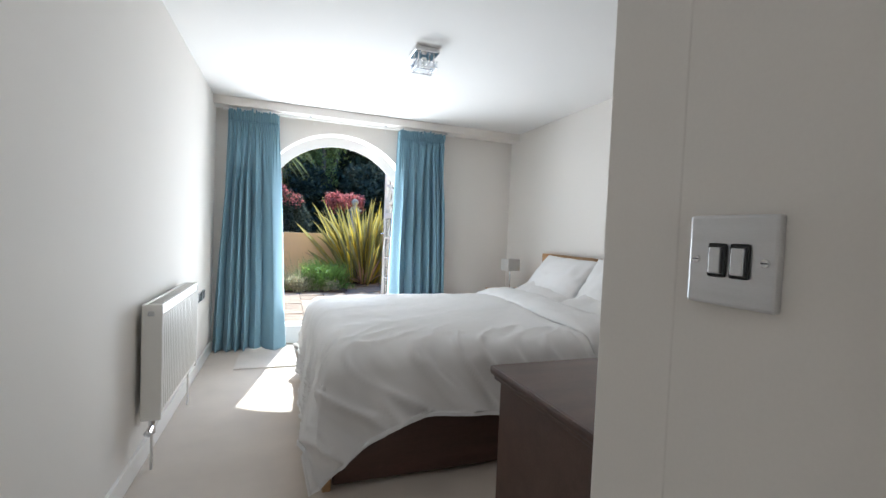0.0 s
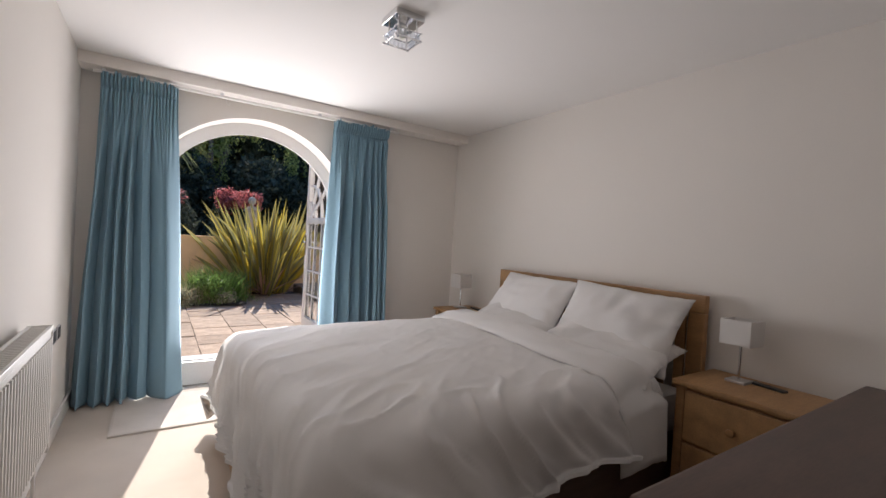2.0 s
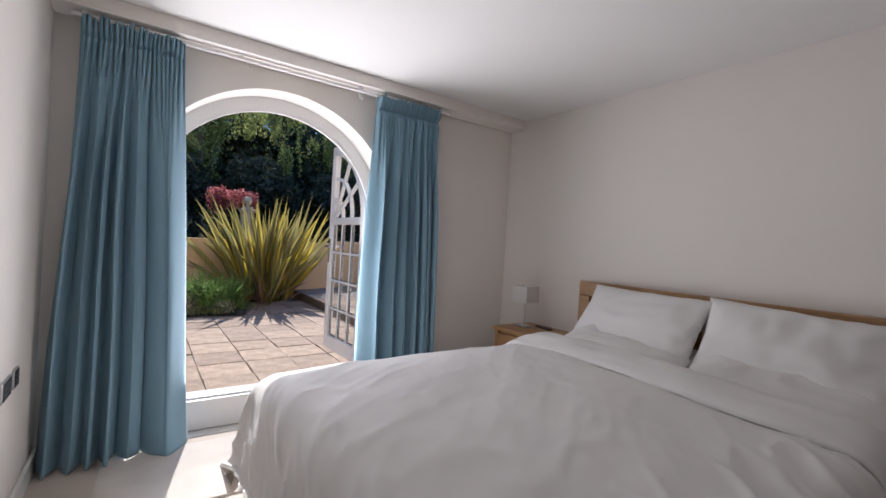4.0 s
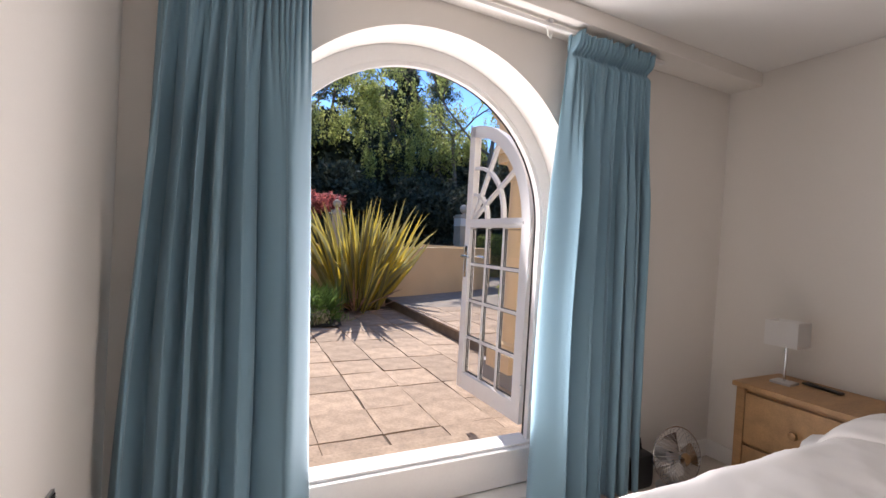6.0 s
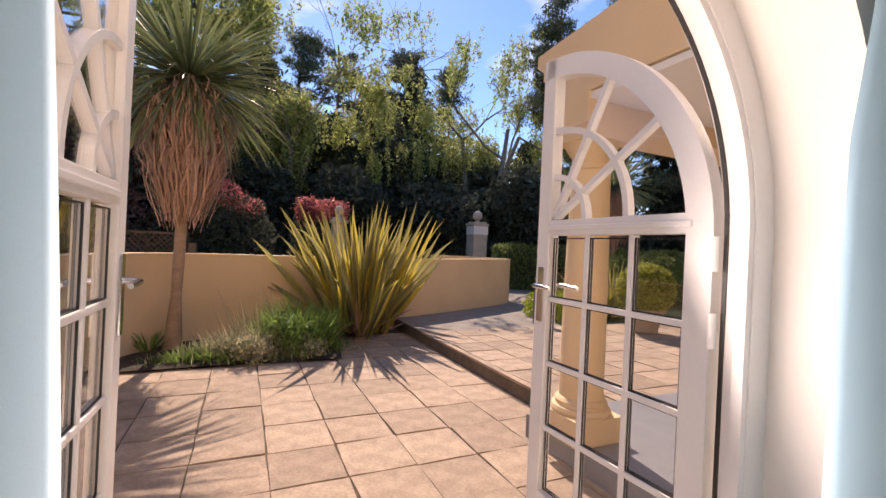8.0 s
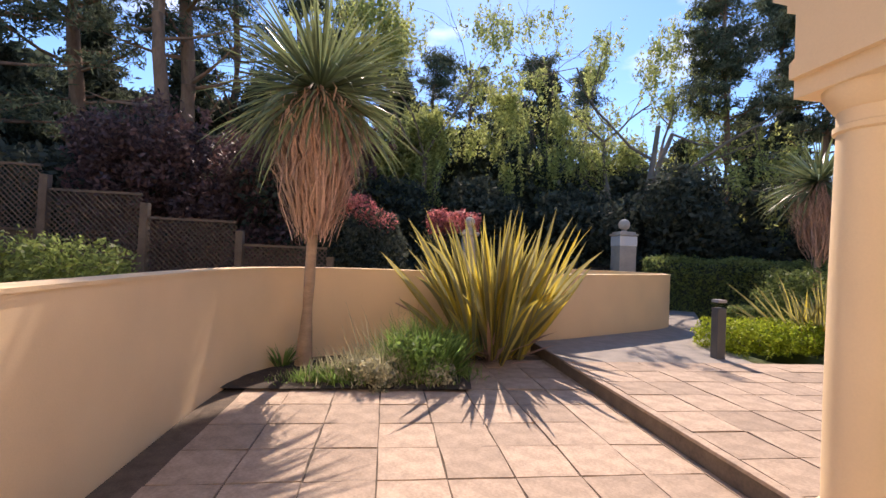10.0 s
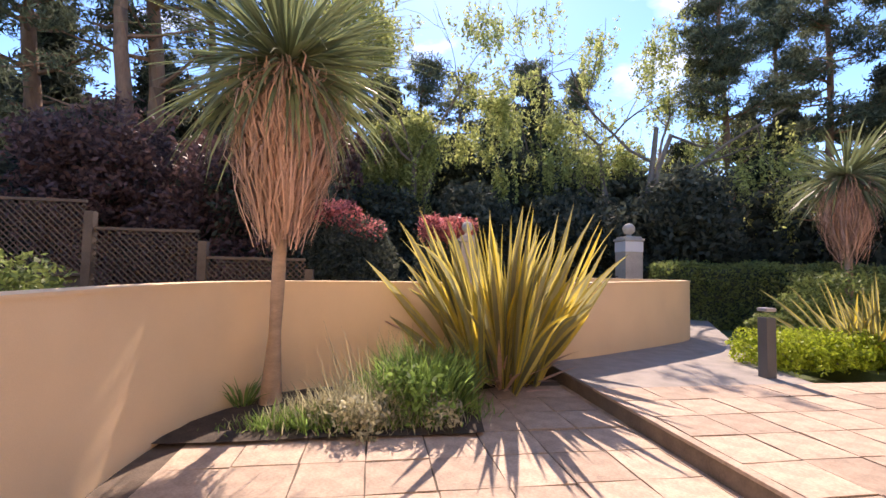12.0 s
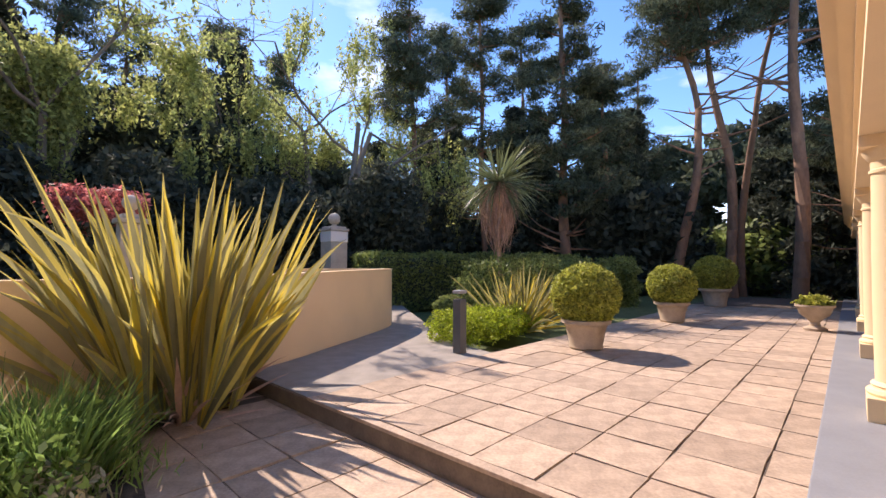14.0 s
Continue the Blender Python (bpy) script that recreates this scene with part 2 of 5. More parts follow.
def tube(bm, pts, radii, seg=8):
    pts = [Vector(p) for p in pts]
    if not hasattr(radii, "__len__"):
        radii = [radii] * len(pts)
    rings = []
    for i, p in enumerate(pts):
        d = (pts[min(i + 1, len(pts) - 1)] - pts[max(i - 1, 0)]).normalized()
        q = d.to_track_quat("Z", "Y")
        rings.append([bm.verts.new(p + q @ Vector((radii[i] * math.cos(2 * math.pi * k / seg), radii[i] * math.sin(2 * math.pi * k / seg), 0))) for k in range(seg)])
    for a, b in zip(rings, rings[1:]):
        for k in range(seg):
            bm.faces.new((a[k], a[(k + 1) % seg], b[(k + 1) % seg], b[k]))
    bm.faces.new(rings[0][::-1])
    bm.faces.new(rings[-1])
    return bm


def prism(bm, outline, d0, d1, axis="y"):
    """An outline in two axes drawn out along the third."""
    def put(p, d):
        return (p[0], d, p[1]) if axis == "y" else (d, p[0], p[1]) if axis == "x" else (p[0], p[1], d)
    a, b = [bm.verts.new(put(p, d0)) for p in outline], [bm.verts.new(put(p, d1)) for p in outline]
    n = len(outline)
    bm.faces.new(a)
    bm.faces.new(b[::-1])
    for i in range(n):
        bm.faces.new((a[i], b[i], b[(i + 1) % n], a[(i + 1) % n]))
    return bm


def strip(bm, inner, outer, d0, d1, axis="y"):
    """A band between two outlines of as many points, drawn out along an axis."""
    def put(p, d):
        return (p[0], d, p[1]) if axis == "y" else (d, p[0], p[1]) if axis == "x" else (p[0], p[1], d)
    v = [[bm.verts.new(put(p, d)) for p in o] for o in (inner, outer) for d in (d0, d1)]
    i0, i1, o0, o1 = v
    for k in range(len(inner) - 1):
        for a, b in ((i0, o0), (o0, o1), (o1, i1), (i1, i0)):
            bm.faces.new((a[k], a[k + 1], b[k + 1], b[k]))
    for k in (0, -1):
        bm.faces.new((i0[k], o0[k], o1[k], i1[k]))
    return bm


def part(name, bm, material, parent=None, label="", smooth=False):
    """Links a bmesh as one mesh object, under a thing or a part where one is given."""
    bmesh.ops.recalc_face_normals(bm, faces=bm.faces)
    me = bpy.data.meshes.new(name)
    bm.to_mesh(me)
    bm.free()
    me.materials.append(material)
    if smooth:
        me.polygons.foreach_set("use_smooth", [True] * len(me.polygons))
        if smooth != "all":
            me.set_sharp_from_angle(angle=radians(40))
    ob = new(name, me)
    if parent:
        ob.parent = parent
    if label:
        tagged(ob, label)
    return ob


def B():
    return bmesh.new()


def thing(name, label, category, group="", at=(0, 0, 0), turn=0.0):
    e = tagged(new(name), label, category, group)
    e.empty_display_size = 0.1
    e.matrix_basis = pose(*at, 0, 0, turn)
    return e


def setting(name, bm, material, label, category, smooth=False):
    return tagged(part(name, bm, material, None, "", smooth), label, category, "", "structure")


def quads(name, v, material, parent=None, label="", smooth=False):
    """One mesh from an array of four-cornered leaves, n x 4 x 3."""
    n = len(v)
    me = bpy.data.meshes.new(name)
    me.vertices.add(4 * n)
    me.vertices.foreach_set("co", np.asarray(v, np.float32).ravel())
    me.loops.add(4 * n)
    me.loops.foreach_set("vertex_index", np.arange(4 * n, dtype=np.int32))
    me.polygons.add(n)
    me.polygons.foreach_set("loop_start", np.arange(0, 4 * n, 4, dtype=np.int32))
    me.update(calc_edges=True)
    me.materials.append(material)
    ob = new(name, me)
    if parent:
        ob.parent = parent
    if label:
        tagged(ob, label)
    return ob


def leaves(rng, centres, spread, size, aspect=1.8, droop=0.0):
    """Leaf corners round the given centres: each leaf a bent-free lozenge with a turn of its own."""
    n = len(centres)
    c = centres + rng.normal(0, 1, (n, 3)) * spread
    a = rng.normal(0, 1, (n, 3))
    a[:, 2] -= droop
    a /= np.linalg.norm(a, axis=1)[:, None]
    b = np.cross(a, rng.normal(0, 1, (n, 3)))
    b /= np.linalg.norm(b, axis=1)[:, None] + 1e-9
    s = size * rng.uniform(0.6, 1.4, (n, 1))
    a, b = a * s, b * s / aspect
    return np.stack([c - a, c + b * 0.8 - a * 0.1, c + a, c - b * 0.8 - a * 0.1], 1)


def blob_points(rng, n, c, r, shell=0.5):
    """Points in and near the skin of an uneven ellipsoid."""
    d = rng.normal(0, 1, (n, 3))
    d /= np.linalg.norm(d, axis=1)[:, None]
    lump = 1 + 0.18 * np.sin(d[:, :1] * 5 + c[0]) * np.cos(d[:, 1:2] * 4 + c[1]) + 0.12 * np.sin(d[:, 2:] * 9 + c[2])
    return np.asarray(c) + d * lump * np.asarray(r) * (shell + (1 - shell) * rng.uniform(0, 1, (n, 1)) ** 0.5)


# ---- room: structure ----
FL, CE, LW, RW, BW = -0.20, 2.36, 0.19, 3.575, -4.50      # floor, ceiling, left wall, right wall, back wall
PZ, TZ = -0.44, -0.25                                     # patio and terrace levels
AX, AR, AS, WT = 1.43, 0.88, 1.27, 0.36                   # arch: middle, radius, springing height, wall thickness
NIB = 1.30                                                # passage wall with the switch
HB = -7.2                                                 # end of the hall


def arch(cx, r, zs, zb, n=40):
    """An arched outline from the left foot over the crown to the right foot."""
    return [(cx - r, zb)] + [(cx - r * math.cos(math.pi * i / n), zs + r * math.sin(math.pi * i / n)) for i in range(n + 1)] + [(cx + r, zb)]


def wall_with_arch(bm, x0, x1, z0, z1, cx, r, zs, zb, d0, d1, n=40):
    inner = arch(cx, r, zs, zb, n)
    outer = []
    for x, z in inner:
        if z <= zs + 1e-6:
            outer.append((x0 if x < cx else x1, z))
        else:
            dx, dz = x - cx, z - zs
            k = min((x1 - cx) / dx if dx > 1e-6 else 1e9, (x0 - cx) / dx if dx < -1e-6 else 1e9, (z1 - zs) / dz)
            outer.append((cx + dx * k, zs + dz * k))
    strip(bm, inner, outer, d0, d1)
    return bm


bm = B()
wall_with_arch(bm, LW - 0.3, RW + 0.3, -0.6, 2.75, AX, AR, AS, FL + 0.02, 0.0, WT)
for xa, xb in ((LW - 0.3, AX - AR), (AX + AR, RW + 0.3)):
    box(bm, xa, xb, 0.0, WT, -0.62, FL + 0.02)
box(bm, AX - AR, AX + AR, 0.0, WT - 0.02, -0.62, FL - 0.03)
for xa, xb in ((LW - 0.3, AX - AR - 0.05), (AX + AR + 0.05, RW + 0.3)):
    box(bm, xa, xb, 0.001, WT - 0.001, 2.12, 2.75)
box(bm, AX - AR - 0.1, AX + AR + 0.1, 0.001, WT - 0.001, 2.22, 2.75)
setting("wall_north", bm, WALL, "warm white plastered wall with an arched garden doorway", "wall")
bm = B()
box(bm, LW - 0.2, LW, HB, 0.0, -0.5, CE + 0.2)
setting("wall_west", bm, WALL, "plain warm white plastered wall behind the radiator", "wall")
bm = B()
box(bm, RW, RW + 0.2, BW - 0.1, 0.0, -0.5, CE + 0.2)
setting("wall_east", bm, WALL, "plain warm white plastered wall behind the bed", "wall")
bm = B()
box(bm, NIB, RW, BW - 0.12, BW, -0.5, CE + 0.1, 0.003)
box(bm, NIB, NIB + 0.12, BW - 0.36, BW - 0.12, -0.5, CE + 0.1)
box(bm, NIB, NIB + 0.12, HB, BW - 1.24, -0.5, CE + 0.1)
box(bm, NIB, NIB + 0.12, BW - 1.24, BW - 0.36, 1.86, CE + 0.1)
setting("wall_south", bm, WALL, "warm white plastered wall end beside the entrance", "wall")
bm = B()
box(bm, LW - 0.2, NIB + 0.12, HB - 0.1, HB, -0.5, CE + 0.1)
setting("wall_hall", bm, WALL, "plain warm white wall closing the hall", "wall")
bm = B()
box(bm, LW - 0.2, RW + 0.2, HB, 0.02, -0.5, FL)
setting("floor", bm, CARPET, "beige fitted carpet over the whole bedroom", "floor")
bm = B()
box(bm, LW - 0.2, RW + 0.2, HB, 0.0, CE, CE + 0.1)
setting("ceiling", bm, CEIL, "smooth white painted bedroom ceiling", "ceiling")
bm = B()
box(bm, LW, RW, -0.20, 0.0, 2.275, CE, 0.006)
setting("trim_beam", bm, WALL, "shallow boxed white beam along the ceiling above the curtains", "beam")
for nm, args in (("baseboard_west", (LW, LW + 0.018, BW, 0.0)), ("baseboard_east", (RW - 0.018, RW, BW, 0.0)), ("baseboard_north", (AX + AR, RW - 0.018, -0.018, 0.0)), ("baseboard_north_left", (LW + 0.018, AX - AR, -0.018, 0.0)), ("baseboard_south", (NIB, RW - 0.018, BW, BW + 0.018)), ("baseboard_hall", (LW, LW + 0.018, HB, BW))):
    bm = B()
    box(bm, *args, FL, FL + 0.11, 0.004)
    setting(nm, bm, TRIM, "white gloss painted skirting board along the wall", "skirting board")
# door lining on the switch wall
bm = B()
box(bm, NIB - 0.02, NIB + 0.14, BW - 0.42, BW - 0.34, FL, 1.90, 0.008)
box(bm, NIB - 0.02, NIB + 0.14, BW - 1.26, BW - 1.20, FL, 1.90, 0.008)
box(bm, NIB - 0.02, NIB + 0.14, BW - 1.20, BW - 0.42, 1.84, 1.90, 0.008)
setting("trim_door", bm, TRIM, "white painted wooden door lining in the hall", "door frame")
bm = B()
box(bm, NIB + 0.03, NIB + 0.07, BW - 1.20, BW - 0.42, FL, 1.84, 0.004)
setting("door_1", bm, TRIM, "closed plain white hall door", "door")

# ---- the arched garden doors ----
FR = 0.80
bm = B()
strip(bm, arch(AX, FR, AS, FL + 0.19), arch(AX, AR, AS, FL + 0.19), 0.22, 0.30)
strip(bm, arch(AX, FR - 0.022, AS, FL + 0.19), arch(AX, FR + 0.002, AS, FL + 0.19), 0.225, 0.255)
door_frame_1 = setting("trim_arch", bm, UPVC, "white arched door frame set in the wall", "door frame")
bm = B()
strip(bm, arch(AX, FR - 0.004, AS, FL + 0.19), arch(AX, FR + 0.006, AS, FL + 0.19), 0.291, 0.303)
part("seal", bm, BLACK, door_frame_1, "black rubber door seal")
bm = B()
box(bm, AX - AR + 0.002, AX + AR - 0.002, 0.17, 0.35, FL - 0.02, FL + 0.185, 0.008)
box(bm, AX - FR, AX + FR, 0.20, 0.33, FL + 0.185, FL + 0.20, 0.004)
setting("trim_threshold", bm, UPVC, "white raised threshold under the garden doors", "threshold")
bm = B()
box(bm, AX - 1.15, AX + 1.15, WT, 0.86, PZ - 0.1, FL - 0.02, 0.01)
setting("trim_step", bm, PAVE, "low stone step outside the garden doors", "step")


def arched_leaf(name, hx, hy, turn, side):
    """A half-arched glazed leaf with its hinge at the origin; side is +1 where it reaches to +x when shut."""
    W, ZB, T = 0.785, 0.05, 0.028
    e = thing(name, "open white arched garden door leaf with small glass panes", "door", "pair of garden doors", (hx, hy, 0), turn)
    e["kind"] = "structure"
    R, zs, n = W, AS, 20
    st = 0.085                                              # stile width
    def outl(off, zb):
        r = R - off
        return [(W - r, zb)] + [(W - r * math.cos(math.pi / 2 * i / n), zs + r * math.sin(math.pi / 2 * i / n)) for i in range(n + 1)]
    def sx(o):
        return [(side * x, z) for x, z in o]
    b = B()
    strip(b, sx(outl(st, ZB)), sx(outl(0.0, ZB)), -T, T)    # hinge stile and arched head
    part("stile", b, UPVC, e)
    b = B()
    xs = sorted((side * (W - 0.075), side * W))
    box(b, *xs, -T, T, ZB, zs + R - 0.002, 0.004)
    part("stile", b, UPVC, e)
    for z0, z1 in ((ZB, ZB + 0.12), (zs + 0.01, zs + 0.075)):
        b = B()
        xs = sorted((side * (st - 0.004), side * (W - 0.073)))
        box(b, *xs, -T + 0.001, T - 0.001, z0, z1, 0.004)
        part("rail", b, UPVC, e)
    b = B()
    xs = sorted((side * (st - 0.02), side * (W - 0.07)))
    box(b, *xs, -T - 0.006, T + 0.006, zs + 0.03, zs + 0.05, 0.003)
    part("rail_moulding", b, UPVC, e)
    gx0, gx1 = st, W - 0.075
    gz0, gz1 = ZB + 0.12, zs + 0.01
    for i in (1, 2):
        x = gx0 + (gx1 - gx0) * i / 3
        b = B()
        xs = sorted((side * (x - 0.011), side * (x + 0.011)))
        box(b, *xs, -0.016, 0.016, gz0, gz1, 0.004)
        part("glazing_bar", b, UPVC, e)
    for i in (1, 2, 3):
        z = gz0 + (gz1 - gz0) * i / 4
        b = B()
        xs = sorted((side * gx0, side * gx1))
        box(b, *xs, -0.0165, 0.0165, z - 0.011, z + 0.011, 0.004)
        part("glazing_bar", b, UPVC, e)
    cx, cz, rin = W - 0.075, zs + 0.075, R - st - 0.075       # fan light: rings and spokes round the meeting corner
    for r in (rin * 0.30, rin * 0.62):
        b = B()
        arc = lambda q: [(side * (cx - q * math.cos(math.pi / 2 * i / 14)), cz + q * math.sin(math.pi / 2 * i / 14)) for i in range(15)]
        strip(b, arc(r - 0.012), arc(r + 0.012), -0.0165, 0.0165)
        part("glazing_bar", b, UPVC, e)
    for a in (33, 62):
        b = B()
        ca, sa = math.cos(radians(a)), math.sin(radians(a))
        r1 = rin + 0.045
        px, pz = sa * 0.011, ca * 0.011
        o = [(side * (cx - px), cz + pz * -1 + 0.0), (side * (cx - ca * r1 - px), cz + sa * r1 - pz), (side * (cx - ca * r1 + px), cz + sa * r1 + pz), (side * (cx + px), cz + pz)]
        prism(b, o, -0.0155, 0.0155)
        part("glazing_bar", b, UPVC, e)
    for i in range(3):
        for j in range(4):
            xa, xb = sorted((side * (gx0 + (gx1 - gx0) * i / 3), side * (gx0 + (gx1 - gx0) * (i + 1) / 3)))
            b = B()
            box(b, xa, xb, -0.003, 0.003, gz0 + (gz1 - gz0) * j / 4, gz0 + (gz1 - gz0) * (j + 1) / 4)
            part("pane", b, GLASS, e).visible_shadow = False
    for s in (-1, 1):
        b = B()
        for i in range(3):
            for j in range(4):
                xa, xb = sorted((side * (gx0 + (gx1 - gx0) * i / 3 + 0.011), side * (gx0 + (gx1 - gx0) * (i + 1) / 3 - 0.011)))
                za, zb = gz0 + (gz1 - gz0) * j / 4 + 0.011, gz0 + (gz1 - gz0) * (j + 1) / 4 - 0.011
                q = 0.004
                strip(b, [(xa + q, za + q), (xb - q, za + q), (xb - q, zb - q), (xa + q, zb - q), (xa + q, za + q)], [(xa, za), (xb, za), (xb, zb), (xa, zb), (xa, za)], *sorted((s * 0.0035, s * 0.009)))
        part("gasket", b, BLACK, e, "thin black rubber glazing gasket")
    b = B()
    o = [(side * cx, cz)] + [(side * (cx - (rin + 0.07) * math.cos(math.pi / 2 * i / 14)), cz + (rin + 0.05) * math.sin(math.pi / 2 * i / 14)) for i in range(15)]
    prism(b, o, -0.003, 0.003)
    part("pane", b, GLASS, e).visible_shadow = False
    for s in (-1, 1):                                        # handles on both faces
        b = B()
        xs = sorted((side * (W - 0.058), side * (W - 0.022)))
        box(b, *xs, *sorted((s * T, s * (T + 0.009))), 0.90, 1.14, 0.004)
        h = part("handle_plate", b, CHROME, e, "long chrome handle plate")
        b = B()
        tube(b, [(side * (W - 0.04), s * T, 1.06), (side * (W - 0.04), s * (T + 0.045), 1.06), (side * (W - 0.055), s * (T + 0.052), 1.06), (side * (W - 0.15), s * (T + 0.05), 1.055)], [0.009, 0.009, 0.01, 0.008], 10)
        part("lever", b, CHROME, h, smooth=True)
    for z in (0.25, 1.0, 1.22):
        b = B()
        lathe(b, [(0.012, -0.05), (0.012, 0.05)], 10, (side * -0.008, -0.03, z))
        part("hinge", b, UPVC, e, smooth=True)
    return e


arched_leaf("door_2", AX + AR - 0.075, 0.325, 270 + 1.5 + 0, -1).matrix_basis = pose(AX + AR - 0.07, 0.325, 0, 0, 0, -88)
arched_leaf("door_3", AX - AR + 0.075, 0.325, 90, 1).matrix_basis = pose(AX - AR + 0.07, 0.325, 0, 0, 0, 89)


# ---- room: things ----
def curtain(x0t, x1t, x0b, x1b, folds, seed, ztop, zbot, y0, wide=0.3):
    """Cloth gathered on a heading tape: narrow puckers above it, round folds that widen downwards below it."""
    rng = np.random.RandomState(seed)
    e = thing("curtain", "long pale blue pencil-pleat curtain hanging open beside the arched doorway", "curtain", "pair of curtains", ((x0b + x1b) / 2, y0, zbot))
    ox, nu, nv = (x0b + x1b) / 2, folds * 30, 110
    H = ztop - zbot
    step = rng.uniform(0.55, 1.45, folds)
    step[-1 if wide > 0 else 0] += abs(wide) * folds * 0.5          # the leading edge hangs in one broad fold
    edge = np.concatenate([[0], np.cumsum(step)]) / step.sum()
    depth = rng.uniform(0.75, 1.2, folds)
    dies = rng.uniform(0.25, 1.0, folds)
    b = B()
    grid = []
    for j in range(nv + 1):
        v = (j / nv) ** 1.35                                 # 0 at the top, rows close together there
        low = min(1.0, max(0.0, (v - 0.03) / 0.30))
        row = []
        for i in range(nu + 1):
            u = i / nu
            w = min(0.999, max(0.0, u + 0.018 * noise.noise(Vector((u * 4, v * 1.1, seed))) * low))
            k = min(folds - 1, int(np.searchsorted(edge, w, "right") - 1))
            f = (w - edge[k]) / (edge[k + 1] - edge[k])
            p = math.sin(math.pi * f)
            amp = depth[k] * (0.030 + 0.130 * low) * (0.85 + 0.3 * v) * (1 - 0.35 * v * (dies[k] < 0.45))
            y = -amp * (p ** 0.55) + 0.62 * amp
            y += 0.020 * low * math.sin(2 * math.pi * f * 1.5 + k * 2.1) * (1 - 0.6 * v)
            pleat = math.sin(2 * math.pi * (w * folds * 3.6 + 0.35 * noise.noise(Vector((w * 7, 0, seed)))))
            y += 0.030 * (1 - low) ** 2 * pleat
            tape = math.exp(-((v - 0.040) / 0.010) ** 2)
            ruff = max(0.0, 1 - v / 0.034)
            y = y * (1 - 0.75 * tape) + 0.012 * tape - 0.034 * math.sqrt(ruff) * (0.5 + 0.9 * noise.noise(Vector((w * folds * 6, 3, seed)))) 
            y += 0.006 * noise.noise(Vector((w * 16, v * 4, 3 + seed))) + 0.022 * v * noise.noise(Vector((w * 2.5, v * 1.4, 8 + seed)))
            y += 0.004 * math.exp(-((v - 0.80) / 0.012) ** 2) * (noise.noise(Vector((w * 9, 1, seed))) + 0.3)
            y = min(y, 0.105)
            lean = v ** 1.25
            x = (x0t + (x1t - x0t) * u) * (1 - lean) + (x0b + (x1b - x0b) * u) * lean
            x += 0.030 * low * math.sin(2 * math.pi * f) * depth[k] + 0.006 * math.sin(7 * v + 5 * u)
            z = ztop - H * v + 0.040 * ruff * noise.noise(Vector((w * folds * 4.2, 1.0, seed))) + 0.012 * v * math.sin(9 * u + seed)
            row.append(b.verts.new((x - ox, y, max(z - zbot, 0.0))))
        grid.append(row)
    for j in range(nv):
        for i in range(nu):
            b.faces.new((grid[j][i], grid[j][i + 1], grid[j + 1][i + 1], grid[j + 1][i]))
    ob = part("drape", b, CURTAIN, e, smooth="all")
    md = ob.modifiers.new("thickness", "SOLIDIFY")
    md.thickness = 0.004
    for k in range(folds * 3):
        b = B()
        x = (x0t + (x1t - x0t) * (k + 0.5) / (folds * 3)) - ox
        tube(b, [(x, 0.010, H - 0.085), (x, 0.016, H - 0.04), (x + 0.004, 0.012, H + 0.012)], 0.002, 5)
        part("hook", b, TRIM, e)
    return e


curtain(0.315, 0.80, 0.205, 0.92, 6, 3, 2.245, FL + 0.012, -0.135, 0.5)
curtain(2.05, 2.62, 2.02, 2.72, 7, 8, 2.245, FL + 0.012, -0.135, -0.2)
rail = thing("curtain_rail", "slim white curtain track fixed under the beam", "curtain rail", "", (AX, -0.13, 2.26))
bm = B()
box(bm, -1.16, 1.3, -0.012, 0.012, -0.02, 0.0, 0.003)
part("track", bm, TRIM, rail)
for dx in (-1.1, -0.33, 0.48, 1.2):
    bm = B()
    box(bm, dx - 0.012, dx + 0.012, -0.02, 0.02, -0.004, 0.016, 0.003)
    part("bracket", bm, BRUSHED, rail, "small metal bracket")
for dx in (-0.30, 0.47):
    bm = B()
    tube(bm, [(dx, 0, -0.02), (dx + 0.01, 0, -0.06), (dx + 0.03, 0, -0.07), (dx + 0.035, 0, -0.05)], 0.003, 6)
    part("glider_hook", bm, TRIM, rail)


